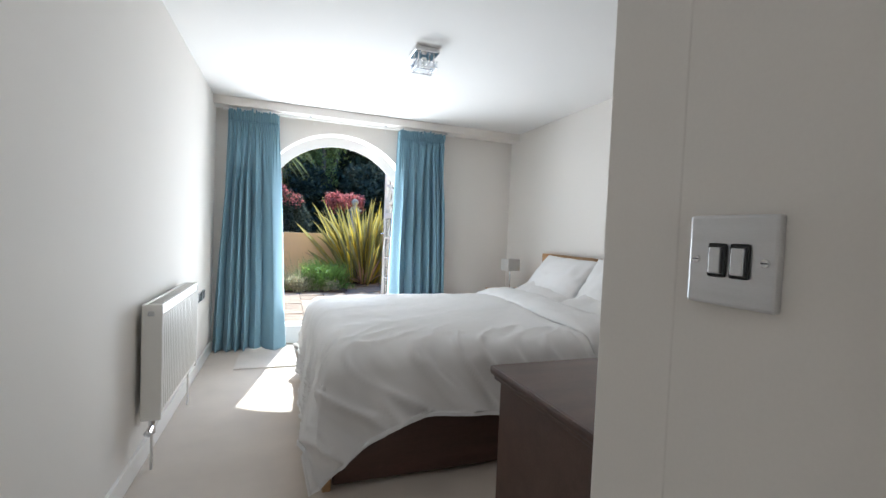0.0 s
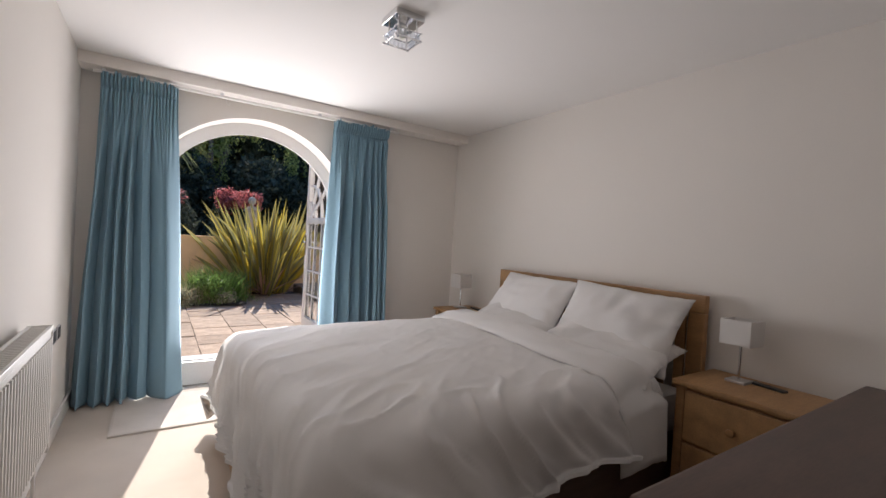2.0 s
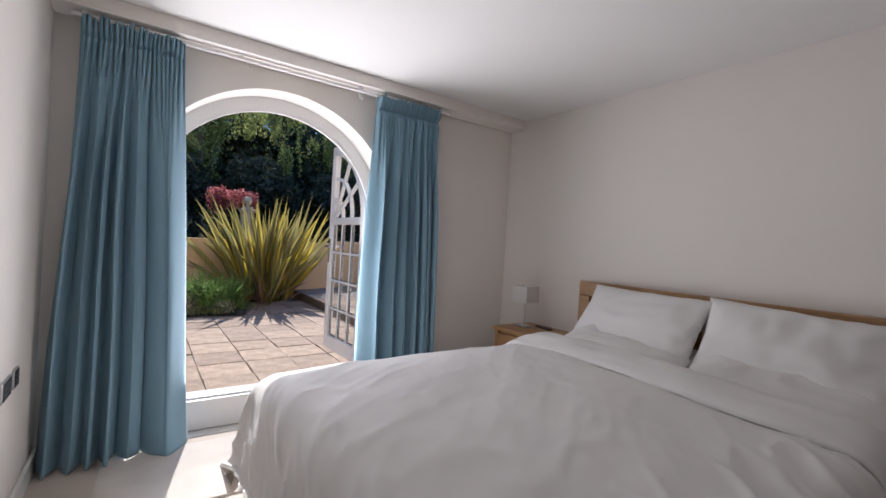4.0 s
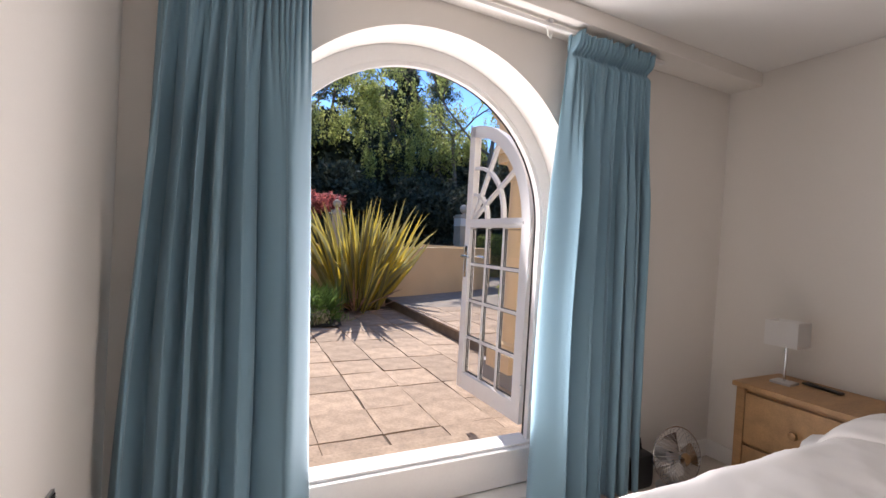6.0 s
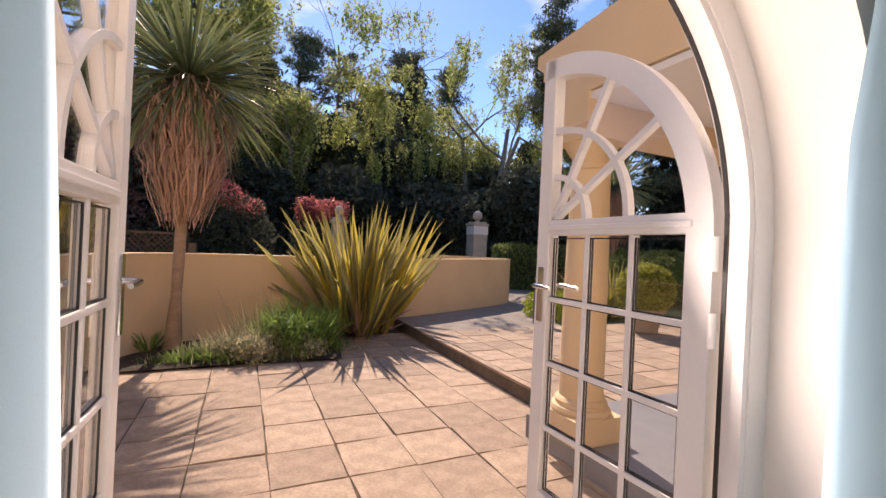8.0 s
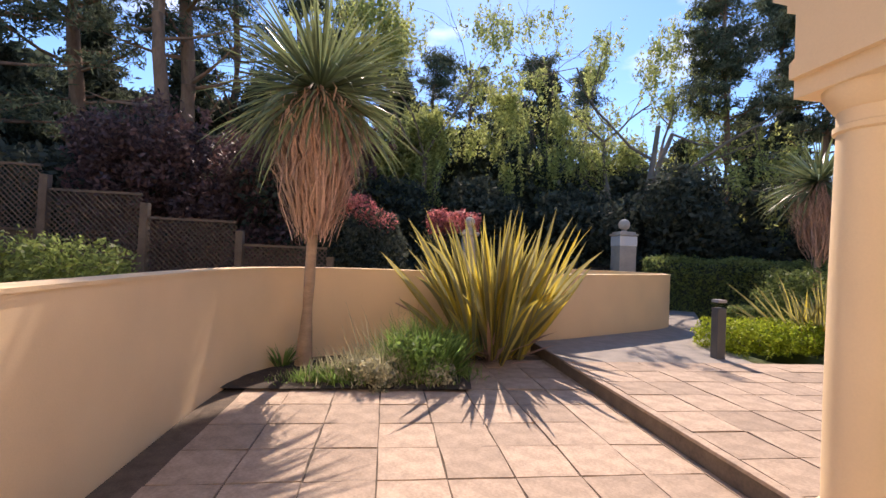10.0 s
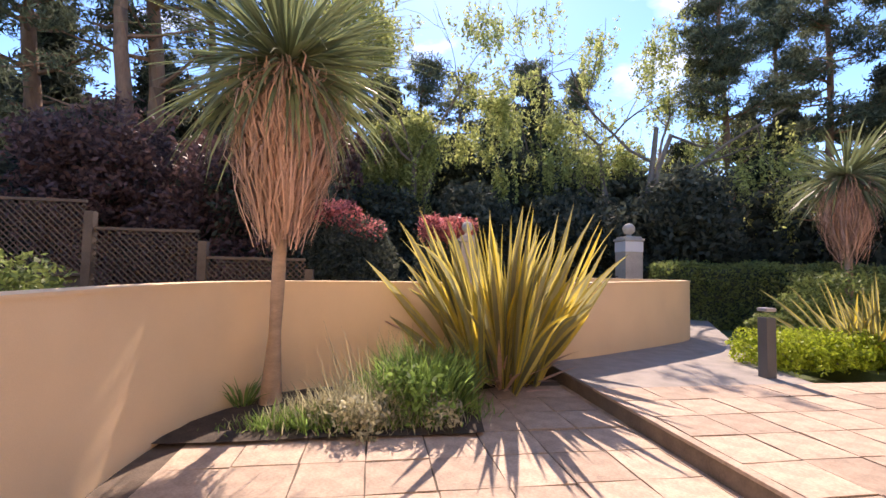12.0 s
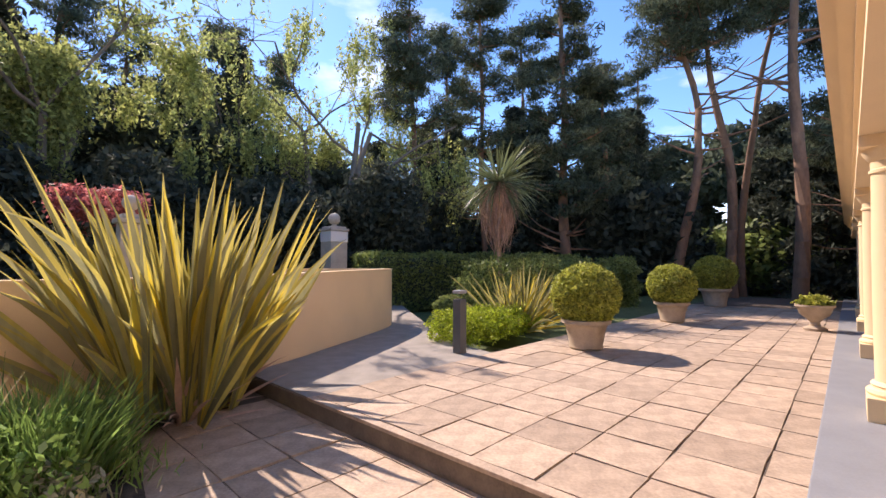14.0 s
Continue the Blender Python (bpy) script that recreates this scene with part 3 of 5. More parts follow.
def radiator():
    L, Hh = 0.94, 0.60
    e = thing("radiator", "white double-panel radiator mounted low on the wall", "radiator", "", (LW, -1.945, FL + 0.27))
    for x in (0.028, 0.098):
        b = B()
        box(b, x, x + 0.014, -L / 2, L / 2, 0.02, Hh - 0.02, 0.006)
        pn = part("panel", b, ENAMEL, e)
        if x > 0.05:
            b = B()
            o = [(-0.013, 0.0), (-0.007, 0.007), (0.007, 0.007), (0.013, 0.0)]
            prism(b, [(q, p) for p, q in o], 0.05, Hh - 0.05, "z")
            rib = part("rib", b, ENAMEL, pn)
            for k in range(24):
                r_ = rib if k == 0 else new("rib", rib.data)
                r_.parent = pn
                r_.location = (x + 0.0135, -L / 2 + L * (k + 0.5) / 24, 0)
    b = B()
    for k in range(40):
        y = -L / 2 + 0.02 + (L - 0.04) * k / 39
        box(b, 0.042, 0.098, y - 0.002, y + 0.002, 0.03, Hh - 0.03)
    part("fins", b, ENAMEL, e)
    b = B()
    for k in range(34):
        y = -L / 2 + 0.03 + (L - 0.06) * k / 33
        box(b, 0.036, 0.104, y - 0.004, y + 0.004, Hh - 0.012, Hh, 0.001)
    box(b, 0.026, 0.04, -L / 2, L / 2, Hh - 0.02, Hh + 0.003, 0.003)
    box(b, 0.102, 0.116, -L / 2, L / 2, Hh - 0.02, Hh + 0.003, 0.003)
    part("top_grille", b, ENAMEL, e)
    for y0, y1 in ((-L / 2 - 0.004, -L / 2 + 0.01), (L / 2 - 0.01, L / 2 + 0.004)):
        b = B()
        box(b, 0.024, 0.118, y0, y1, 0.0, Hh + 0.004, 0.006)
        p = part("side_cover", b, ENAMEL, e)
        b = B()
        ym = y0 if y0 < 0 else y1
        box(b, 0.052, 0.082, ym - 0.003, ym + 0.003, Hh - 0.055, Hh - 0.03, 0.006)
        part("maker_badge", b, BRUSHED, p, "small rounded grey badge")
    b = B()
    tube(b, [(0.07, -L / 2 + 0.03, 0.02), (0.07, -L / 2 + 0.03, -0.06), (0.07, -L / 2 + 0.03, -0.27)], 0.0075, 10)
    part("pipe", b, TRIM, e, smooth=True)
    b = B()
    tube(b, [(0.07, -L / 2 + 0.03, 0.02), (0.07, -L / 2 + 0.03, -0.075)], [0.014, 0.017], 12)
    tube(b, [(0.07, -L / 2 + 0.03, -0.04), (0.07, -L / 2 - 0.045, -0.05)], [0.013, 0.018], 12)
    part("valve", b, CHROME, e, "chrome lockshield valve", smooth=True)
    b = B()
    tube(b, [(0.07, L / 2 - 0.03, 0.02), (0.07, L / 2 - 0.03, -0.27)], 0.0075, 10)
    part("pipe", b, TRIM, e, smooth=True)
    return e


radiator()


def wall_plate(name, label, cat, at, turn, w, h, mt):
    """A plate on a wall: its face looks to local -y."""
    e = thing(name, label, cat, "", at, turn)
    b = B()
    box(b, -w / 2, w / 2, -0.009, 0, -h / 2, h / 2, 0.003)
    part("plate", b, mt, e)
    return e


sw = wall_plate("light_switch", "brushed steel double light switch with black rockers surrounds", "light switch", (NIB, -4.685, 1.085), -90, 0.088, 0.088, BRUSHED)
for dx in (-0.0112, 0.0112):
    bm = B()
    box(bm, dx - 0.0092, dx + 0.0092, -0.0105, -0.008, -0.0165, 0.0165, 0.003)
    f = part("rocker_surround", bm, BLACK, sw)
    bm = B()
    box(bm, dx - 0.0062, dx + 0.0062, -0.0150, -0.009, -0.0132, 0.0125, 0.0015)
    part("rocker", bm, BRUSHED, f)
for dx in (-0.034, 0.034):
    bm = B()
    tube(bm, [(dx, -0.008, 0), (dx, -0.0112, 0)], [0.0042, 0.0036], 12)
    s_ = part("screw", bm, CHROME, sw, smooth=True)
    bm = B()
    box(bm, dx - 0.0032, dx + 0.0032, -0.0116, -0.0108, -0.0005, 0.0005)
    part("slot", bm, BLACK, s_)

for nm, lab, cat, y, w in (("wall_socket", "black and steel double wall socket low beside the curtain", "socket", -0.705, 0.146), ("wall_socket", "black single wall outlet low beside the curtain", "socket", -0.535, 0.086)):
    so = wall_plate(nm, lab, cat, (LW, y, 0.45), 90, w, 0.086, BRUSHED)
    bm = B()
    box(bm, -w / 2 + 0.006, w / 2 - 0.006, -0.0115, -0.008, -0.036, 0.036, 0.003)
    part("insert", bm, BLACK, so)
    for dx in ((-0.036, 0.036) if w > 0.1 else (0,)):
        for px, pz, pw, ph in ((0, 0.012, 0.004, 0.008), (-0.011, -0.012, 0.007, 0.004), (0.011, -0.012, 0.007, 0.004)):
            bm = B()
            box(bm, dx + px - pw / 2, dx + px + pw / 2, -0.0125, -0.011, pz - ph / 2, pz + ph / 2)
            part("pin_slot", bm, GREYPLAST, so)

rug = thing("rug", "small pale beige rug on the carpet by the garden door", "rug", "", (0.95, -0.40, FL))
bm = B()
box(bm, -0.46, 0.75, -0.36, 0.30, 0.0, 0.014, 0.006)
part("rug_body", bm, RUG, rug)
bm = B()
strip(bm, [(-0.455, -0.355), (0.745, -0.355), (0.745, 0.295), (-0.455, 0.295), (-0.455, -0.355)], [(-0.47, -0.37), (0.76, -0.37), (0.76, 0.31), (-0.47, 0.31), (-0.47, -0.37)], 0.0, 0.012, "z")
part("binding", bm, RUG, rug)


def ceiling_light():
    e = thing("ceiling_light", "square chrome flush ceiling light with a crystal glass ring", "ceiling light", "", (1.76, -2.04, CE))
    b = B()
    box(b, -0.085, 0.085, -0.085, 0.085, -0.035, 0.0, 0.003)
    part("base", b, CHROME, e)
    for a in range(4):
        m = Matrix.Rotation(a * math.pi / 2, 4, "Z")
        b = B()
        for k in range(5):
            box(b, -0.06 + 0.024 * k, -0.06 + 0.024 * k + 0.021, 0.058, 0.08, -0.125, -0.095, 0.005, m)
        part("crystal", b, CRYSTAL, e)
        b = B()
        tube(b, [m @ Vector((0.055, 0.055, -0.03)), m @ Vector((0.055, 0.055, -0.14))], 0.005, 8)
        part("post", b, CHROME, e, smooth=True)
        b = B()
        box(b, -0.082, 0.082, 0.068, 0.074, -0.136, -0.128, 0.001, m)
        box(b, -0.082, 0.082, 0.068, 0.074, -0.095, -0.089, 0.001, m)
        part("rim", b, CHROME, e)
    b = B()
    lathe(b, [(0.018, -0.05), (0.022, -0.07), (0.022, -0.1), (0.012, -0.115)], 12)
    part("bulb", b, BULB, e, smooth=True)
    return e


ceiling_light()

# ---- bed ----
BX0, BX1, BY0, BY1 = 1.09, 3.47, -2.84, -1.02
bed = thing("bed", "wide oak bed with an upright headboard against the wall", "bed", "", ((BX0 + BX1) / 2, (BY0 + BY1) / 2, FL))
bcx, bcy = (BX0 + BX1) / 2, (BY0 + BY1) / 2


def bedbox(name, mt, x0, x1, y0, y1, z0, z1, bv=0.008, label="", par=None):
    b = B()
    box(b, x0 - bcx, x1 - bcx, y0 - bcy, y1 - bcy, z0, z1, bv)
    return part(name, b, mt, par or bed, label)


hb = bedbox("headboard", OAK, BX1, BX1 + 0.05, BY0 - 0.03, BY1 + 0.03, 1.02, 1.13)
for y0, y1 in ((BY0 - 0.03, BY0 + 0.07), (BY1 - 0.07, BY1 + 0.03)):
    bedbox("headboard_post", OAK, BX1 + 0.001, BX1 + 0.051, y0, y1, 0.0, 1.02)
for k in range(14):
    y = BY0 + 0.12 + (BY1 - BY0 - 0.24) * k / 13
    bedbox("headboard_slat", OAK, BX1 + 0.015, BX1 + 0.035, y - 0.03, y + 0.03, 0.35, 1.02, 0.004)
# shadow under the duvet is put into the rails' dark colour
bedbox("side_rail", DARKWOOD, BX0 + 0.05, BX1, BY0, BY0 + 0.03, 0.03, 0.33, label="wooden side panel with shadow put into its dark colour")
bedbox("side_rail", DARKWOOD, BX0 + 0.05, BX1, BY1 - 0.03, BY1, 0.03, 0.33, label="wooden side panel with shadow put into its dark colour")
bedbox("footboard", OAKX, BX0, BX0 + 0.045, BY0, BY1, 0.0, 0.36, label="pale oak foot panel")
for x in (BX0 + 0.2, BX1 - 0.25):
    for y in (BY0 + 0.15, BY1 - 0.15):
        bedbox("leg", DARKWOOD, x - 0.03, x + 0.03, y - 0.03, y + 0.03, 0.0, 0.06, 0.004)
bedbox("slat_base", OAKX, BX0 + 0.05, BX1, BY0 + 0.03, BY1 - 0.03, 0.26, 0.30)
mattress = tagged(part("mattress", box(B(), -1.15, 1.17, -0.885, 0.885, 0, 0.24, 0.05), COTTON, None), "thick white mattress lying on the bed base", "mattress")
mattress.location = (bcx + 0.0, bcy, FL + 0.31)


def duvet():
    e = thing("duvet", "rumpled white cotton duvet hanging over the sides of the bed", "duvet", "", (bcx, bcy, FL))
    x0, x1, y0, y1, top = BX0 - 0.02 - bcx, 3.02 - bcx, BY0 - 0.04 - bcy, BY1 + 0.05 - bcy, 0.70
    nu, nv = 190, 190
    b = B()
    g = []
    drop = 0.55
    for i in range(nu + 1):
        row = []
        for j in range(nv + 1):
            s = -drop + (x1 - x0 + drop) * i / nu              # along the bed from the foot's hem; below 0 it hangs
            w = -drop + (y1 - y0 + 2 * drop) * j / nv
            R = 0.13
            def bend(q, q0, q1):
                """Place across and fall for a cloth that turns over a rounded edge."""
                if q < q0 + R:
                    d = q0 + R - q
                    if d < R * 1.5708:
                        a = d / R
                        return q0 + R - R * math.sin(a), R * (1 - math.cos(a))
                    return q0 - 0.045 * min(1, (d - R * 1.5708) / 0.4), R + d - R * 1.5708
                return q, 0.0
            x, fx = bend(x0 + s, x0, x1)
            if w < (y1 - y0) / 2:
                y, fy = bend(y0 + w, y0, y1)
            else:
                y, fy = bend(-(y0 + w) + y0 + y1, y0, y1)
                y = y0 + y1 - y
            fall = math.hypot(fx, fy) if (fx < R and fy < R) else max(fx, fy) + 0.12 * min(fx, fy)
            hemcut = 0.34 + 0.23 * max(0, 1 - (x - x0) / 0.5) ** 1.5 if fy > fx else 0.43
            fall = min(fall, hemcut + 0.02 * math.sin(7 * x + 3 * y))
            hang = min(1, fall / 0.3)
            p = Vector((x * 1.0, y * 1.0, 0.3))
            puff = 0.045 * (1 - hang) * (1 - abs(2 * (y - y0) / (y1 - y0) - 1) ** 3)
            diag = noise.noise(Vector((1.6 * x + 1.1 * y, 4.8 * (y + fall) - 3.4 * x, 2.0)))
            wr = 0.014 * noise.noise(p * 1.8) + (0.006 + 0.028 * hang) * diag + 0.004 * noise.noise(p * 9)
            side = min(1, hang * (1 if y < 0.2 else 0.5) + max(0, (-0.55 - y) * 1.8))
            n1 = noise.noise(Vector((1.7 * x + 1.6 * y, 6.5 * (y + 0.9 * fall) - 4.6 * x, 7)))
            n2 = noise.noise(Vector((3.1 * x + 2.2 * y, 11.0 * (y + 0.9 * fall) - 7.0 * x, 11)))
            crease = (0.003 + 0.036 * side) * max(0, 1 - 3.2 * abs(n1)) ** 2.2 + (0.002 + 0.013 * side) * max(0, 1 - 3.5 * abs(n2)) ** 2.0
            z = top - fall + puff + (wr + crease) * (1 - 0.6 * hang)
            out = hang * (0.055 * noise.noise(Vector((5.5 * x, 5.5 * y, 0.6 * fall))) + wr + crease)
            if fy > fx:
                y += out * (-1 if y < 0 else 1)
            else:
                x -= out
            row.append(b.verts.new((x, y, max(z, 0.02))))
        g.append(row)
    for i in range(nu):
        for j in range(nv):
            b.faces.new((g[i][j], g[i][j + 1], g[i + 1][j + 1], g[i + 1][j]))
    ob = part("cover", b, COTTON, e, smooth="all")
    md = ob.modifiers.new("thickness", "SOLIDIFY")
    md.thickness = 0.018
    # turned-back fold at the pillow end
    b = B()
    g = []
    for i in range(25):
        row = []
        for j in range(81):
            t = i / 24
            w = -0.40 + (y1 - y0 + 0.80) * j / 80
            y = y0 + w
            fall = 0.0
            for lo, sg in ((y0, 1), (y1, -1)):
                d = sg * (lo + sg * 0.13 - y)
                if d > 0:
                    a = min(d / 0.13, 1.5708)
                    y = lo + sg * 0.13 - sg * 0.13 * math.sin(a) - sg * 0.05 * max(0, d - 0.204)
                    fall = 0.13 * (1 - math.cos(a)) + max(0, d - 0.204)
            x = x1 - 0.36 + 0.40 * t + 0.05 * math.sin(3 * y)
            arcz = 0.065 * math.sin(math.pi * min(1, t * 1.02)) ** 0.6
            z = top - fall + 0.045 * (1 - abs(2 * (min(max(y, y0), y1) - y0) / (y1 - y0) - 1) ** 3) + arcz + 0.014 * noise.noise(Vector((x * 5, y * 5, 9))) + 0.012 * noise.noise(Vector((x * 14, y * 4, 3)))
            if fall > 0.13:
                y += (arcz + 0.02) * (-1 if y < 0 else 1)
            row.append(b.verts.new((x, y, z)))
        g.append(row)
    for i in range(24):
        for j in range(80):
            b.faces.new((g[i][j], g[i][j + 1], g[i + 1][j + 1], g[i + 1][j]))
    ob = part("turned_edge", b, COTTON, e, smooth="all")
    md = ob.modifiers.new("thickness", "SOLIDIFY")
    md.thickness = 0.02
    return e


duvet()


def pillow(at, rx, ry, rz, seed):
    b = B()
    nu, nv, W, D = 30, 24, 0.43, 0.27
    for s in (1, -1):
        g = []
        for i in range(nu + 1):
            row = []
            for j in range(nv + 1):
                u, v = 2 * i / nu - 1, 2 * j / nv - 1
                bul = max(0.0, (1 - abs(u) ** 2.6) * (1 - abs(v) ** 2.6)) ** 0.6
                pin = 1 - 0.06 * (1 - abs(u)) * abs(v) ** 2 - 0.0
                x, y = u * W * (1 - 0.08 * (1 - abs(v) ** 2) * abs(u) ** 4), v * D * pin - 0.02 * u * seed / 5
                q = noise.noise(Vector((x * 5 + seed, y * 5, s))) * 0.022 + noise.noise(Vector((x * 14 + seed, y * 9, s * 2))) * 0.010
                row.append(b.verts.new((x, y, s * (0.080 * bul + 0.003) + (q + 0.012 * max(0.0, 1 - 4 * abs(noise.noise(Vector((2.2 * x + 4 * y + seed, 5 * y - 3 * x, s * 3)))))) * min(1, bul * 2))))
            g.append(row)
        for i in range(nu):
            for j in range(nv):
                b.faces.new((g[i][j], g[i + 1][j], g[i + 1][j + 1], g[i][j + 1]))
    bmesh.ops.remove_doubles(b, verts=b.verts, dist=0.006)
    ob = tagged(part("pillow", b, COTTON, None, smooth="all"), "plump creased white pillow leaning on the headboard", "pillow", "pillows on the bed")
    ob.matrix_basis = pose(*at, 0, 0, rz) @ pose(0, 0, 0, rx, 0, 0) @ pose(0, 0, 0, 0, ry, 0)
    return ob


for y, sd, tz in ((-1.60, 1, -93), (-2.42, 5, -87)):
    pillow((3.24, y, 0.70), 54, 0, tz, sd)
    pillow((3.10, y - 0.02, 0.56), 16, 2, tz + 3, sd + 9)


def nightstand(at):
    """Drawers face local -x."""
    e = thing("nightstand", "oak bedside cabinet with two drawers beside the bed", "bedside cabinet", "pair of bedside cabinets", at)
    D, W, Hh = 0.44, 0.58, 0.69
    b = B()
    box(b, -D / 2 - 0.02, D / 2, -W / 2 - 0.015, W / 2 + 0.015, Hh - 0.028, Hh, 0.006)
    part("top", b, OAKX, e)
    b = B()
    box(b, -D / 2 + 0.02, D / 2 - 0.002, -W / 2 + 0.002, W / 2 - 0.002, 0.06, Hh - 0.028, 0.003)
    part("body", b, OAK, e)
    for sx in (-1, 1):
        for sy in (-1, 1):
            b = B()
            x0, x1 = sorted((sx * D / 2, sx * (D / 2 - 0.045)))
            y0, y1 = sorted((sy * W / 2, sy * (W / 2 - 0.045)))
            box(b, x0, x1, y0, y1, 0.0, Hh - 0.028, 0.004)
            part("leg", b, OAK, e)
    for z0, z1 in ((0.07, 0.355), (0.37, 0.64)):
        b = B()
        box(b, -D / 2 - 0.004, -D / 2 + 0.02, -W / 2 + 0.05, W / 2 - 0.05, z0, z1, 0.006)
        d = part("drawer", b, OAKX, e)
        b = B()
        lathe(b, [(0.010, 0.0), (0.010, 0.012), (0.021, 0.022), (0.018, 0.034), (0.006, 0.037)], 16)
        bmesh.ops.transform(b, matrix=pose(-D / 2 - 0.004, 0, (z0 + z1) / 2, 0, -90, 0), verts=b.verts)
        part("knob", b, OAK, d, "round turned oak knob", smooth=True)
    return e


def table_lamp(at, turn):
    e = thing("table_lamp", "small table lamp with a white box shade on a chrome stem", "lamp", "pair of bedside lamps", at, turn)
    b = B()
    box(b, -0.05, 0.05, -0.05, 0.05, 0.0, 0.014, 0.003)
    part("base", b, BRUSHED, e)
    b = B()
    tube(b, [(0, 0, 0.012), (0, 0, 0.24)], 0.007, 12)
    part("stem", b, CHROME, e, smooth=True)
    b = B()
    o = [(-0.075, -0.075), (0.075, -0.075), (0.075, 0.075), (-0.075, 0.075), (-0.075, -0.075)]
    strip(b, o, [(x * 1.03, y * 1.03) for x, y in o], 0.21, 0.345, "z")
    part("shade", b, SHADE, e)
    b = B()
    lathe(b, [(0.012, 0.22), (0.024, 0.26), (0.02, 0.29), (0.006, 0.305)], 12)
    part("bulb", b, BULB, e, smooth=True)
    return e


nightstand((3.335, -0.72, FL))
nightstand((3.34, -3.20, FL))
table_lamp((3.335, -0.55, FL + 0.69), 4)
table_lamp((3.40, -3.10, FL + 0.69), -3)
for y in (-0.68, -3.22):
    bm = B()
    box(bm, -0.09, 0.09, -0.022, 0.022, 0, 0.012, 0.004)
    rc = tagged(part("remote_control", bm, BLACK, None), "slim black remote control lying on the bedside cabinet", "remote control")
    rc.matrix_basis = pose(3.44, y, FL + 0.69, 0, 0, 80)


def chest():
    X0, X1, Y0, Y1, Hh = 1.58, 3.33, -4.22, -3.62, 0.845
    e = thing("chest_of_drawers", "wide dark mahogany chest of drawers with a moulded top", "chest of drawers", "", ((X0 + X1) / 2, (Y0 + Y1) / 2, FL))
    w, d = (X1 - X0) / 2, (Y1 - Y0) / 2
    b = B()
    box(b, -w, w, -d, d, Hh - 0.030, Hh, 0.010)
    box(b, -w + 0.012, w - 0.012, -d + 0.0, d - 0.012, Hh - 0.048, Hh - 0.030, 0.006)
    part("top", b, DARKWOOD, e)
    b = B()
    box(b, -w + 0.03, w - 0.03, -d + 0.01, d - 0.03, 0.08, Hh - 0.048, 0.004)
    part("carcass", b, DARKWOOD, e)
    b = B()
    box(b, -w + 0.015, w - 0.015, -d + 0.01, d - 0.015, 0.0, 0.09, 0.008)
    part("plinth", b, DARKWOOD, e)
    for r in range(3):
        for c in range(2):
            x0 = -w + 0.05 + c * (w - 0.04)
            b = B()
            box(b, x0, x0 + w - 0.06, d - 0.035, d - 0.014, 0.11 + r * 0.226, 0.11 + r * 0.226 + 0.21, 0.006)
            dr = part("drawer", b, DARKWOOD, e)
            for k in (0.25, 0.75):
                b = B()
                lathe(b, [(0.012, 0), (0.012, 0.01), (0.022, 0.02), (0.016, 0.03)], 14)
                bmesh.ops.transform(b, matrix=pose(x0 + (w - 0.06) * k, d - 0.014, 0.11 + r * 0.226 + 0.105, -90, 0, 0), verts=b.verts)
                part("knob", b, DARKWOOD, dr, smooth=True)
    return e


chest()


def desk_fan(at, turn):
    e = thing("desk_fan", "chrome desk fan with a wire cage standing on the carpet", "fan", "", at, turn)
    b = B()
    lathe(b, [(0.10, 0), (0.105, 0.012), (0.09, 0.03), (0.03, 0.045), (0.018, 0.06)], 24)
    part("base", b, GREYPLAST, e, smooth=True)
    b = B()
    tube(b, [(0, 0.03, 0.05), (0, 0.03, 0.17)], 0.013, 10)
    part("stem", b, CHROME, e, smooth=True)
    R = 0.165
    m = pose(0, 0, 0.20, 78, 0, 0)
    b = B()
    lathe(b, [(0.045, -0.14), (0.055, -0.10), (0.05, -0.03)], 20)
    bmesh.ops.transform(b, matrix=m, verts=b.verts)
    part("motor", b, GREYPLAST, e, smooth=True)
    b = B()
    for k in range(36):
        a = 2 * math.pi * k / 36
        pts = [(r * math.cos(a + r * 1.5), r * math.sin(a + r * 1.5), z) for r, z in ((0.035, 0.055), (0.09, 0.05), (0.14, 0.03), (R, 0.0), (0.14, -0.03), (0.06, -0.05))]
        tube(b, [m @ Vector(p) for p in pts], 0.0014, 4)
    part("wire_cage", b, CHROME, e)
    b = B()
    ring = [m @ Vector((R * math.cos(2 * math.pi * k / 40), R * math.sin(2 * math.pi * k / 40), 0)) for k in range(41)]
    tube(b, ring, 0.004, 6)
    part("cage_rim", b, CHROME, e)
    b = B()
    lathe(b, [(0.038, 0.05), (0.036, 0.058), (0.01, 0.062)], 20)
    bmesh.ops.transform(b, matrix=m, verts=b.verts)
    part("cage_badge", b, CHROME, e)
    for k in range(3):
        b = B()
        rows = []
        for i in range(7):
            r = 0.03 + 0.11 * i / 6
            rows.append([b.verts.new(m @ Vector((r * math.cos(a), r * math.sin(a), z))) for a, z in ((2.1 * k - 0.45, 0.018), (2.1 * k, 0.0), (2.1 * k + 0.5, -0.022))])
        for p, q in zip(rows, rows[1:]):
            for i in range(2):
                b.faces.new((p[i], p[i + 1], q[i + 1], q[i]))
        part("blade", b, CHROME, e, smooth=True)
    return e


desk_fan((2.93, -0.24, FL), -10)
bag = thing("bag", "small black bag standing on the floor behind the curtain", "bag", "", (2.78, -0.10, FL))
bm = B()
box(bm, -0.13, 0.06, -0.07, 0.07, 0.0, 0.20, 0.03)
part("body", bm, BLACK, bag, smooth=True)
bm = B()
tube(bm, [(-0.09, 0, 0.19), (-0.07, 0, 0.27), (0.0, 0, 0.27), (0.02, 0, 0.19)], 0.008, 8)
part("strap", bm, BLACK, bag, smooth=True)


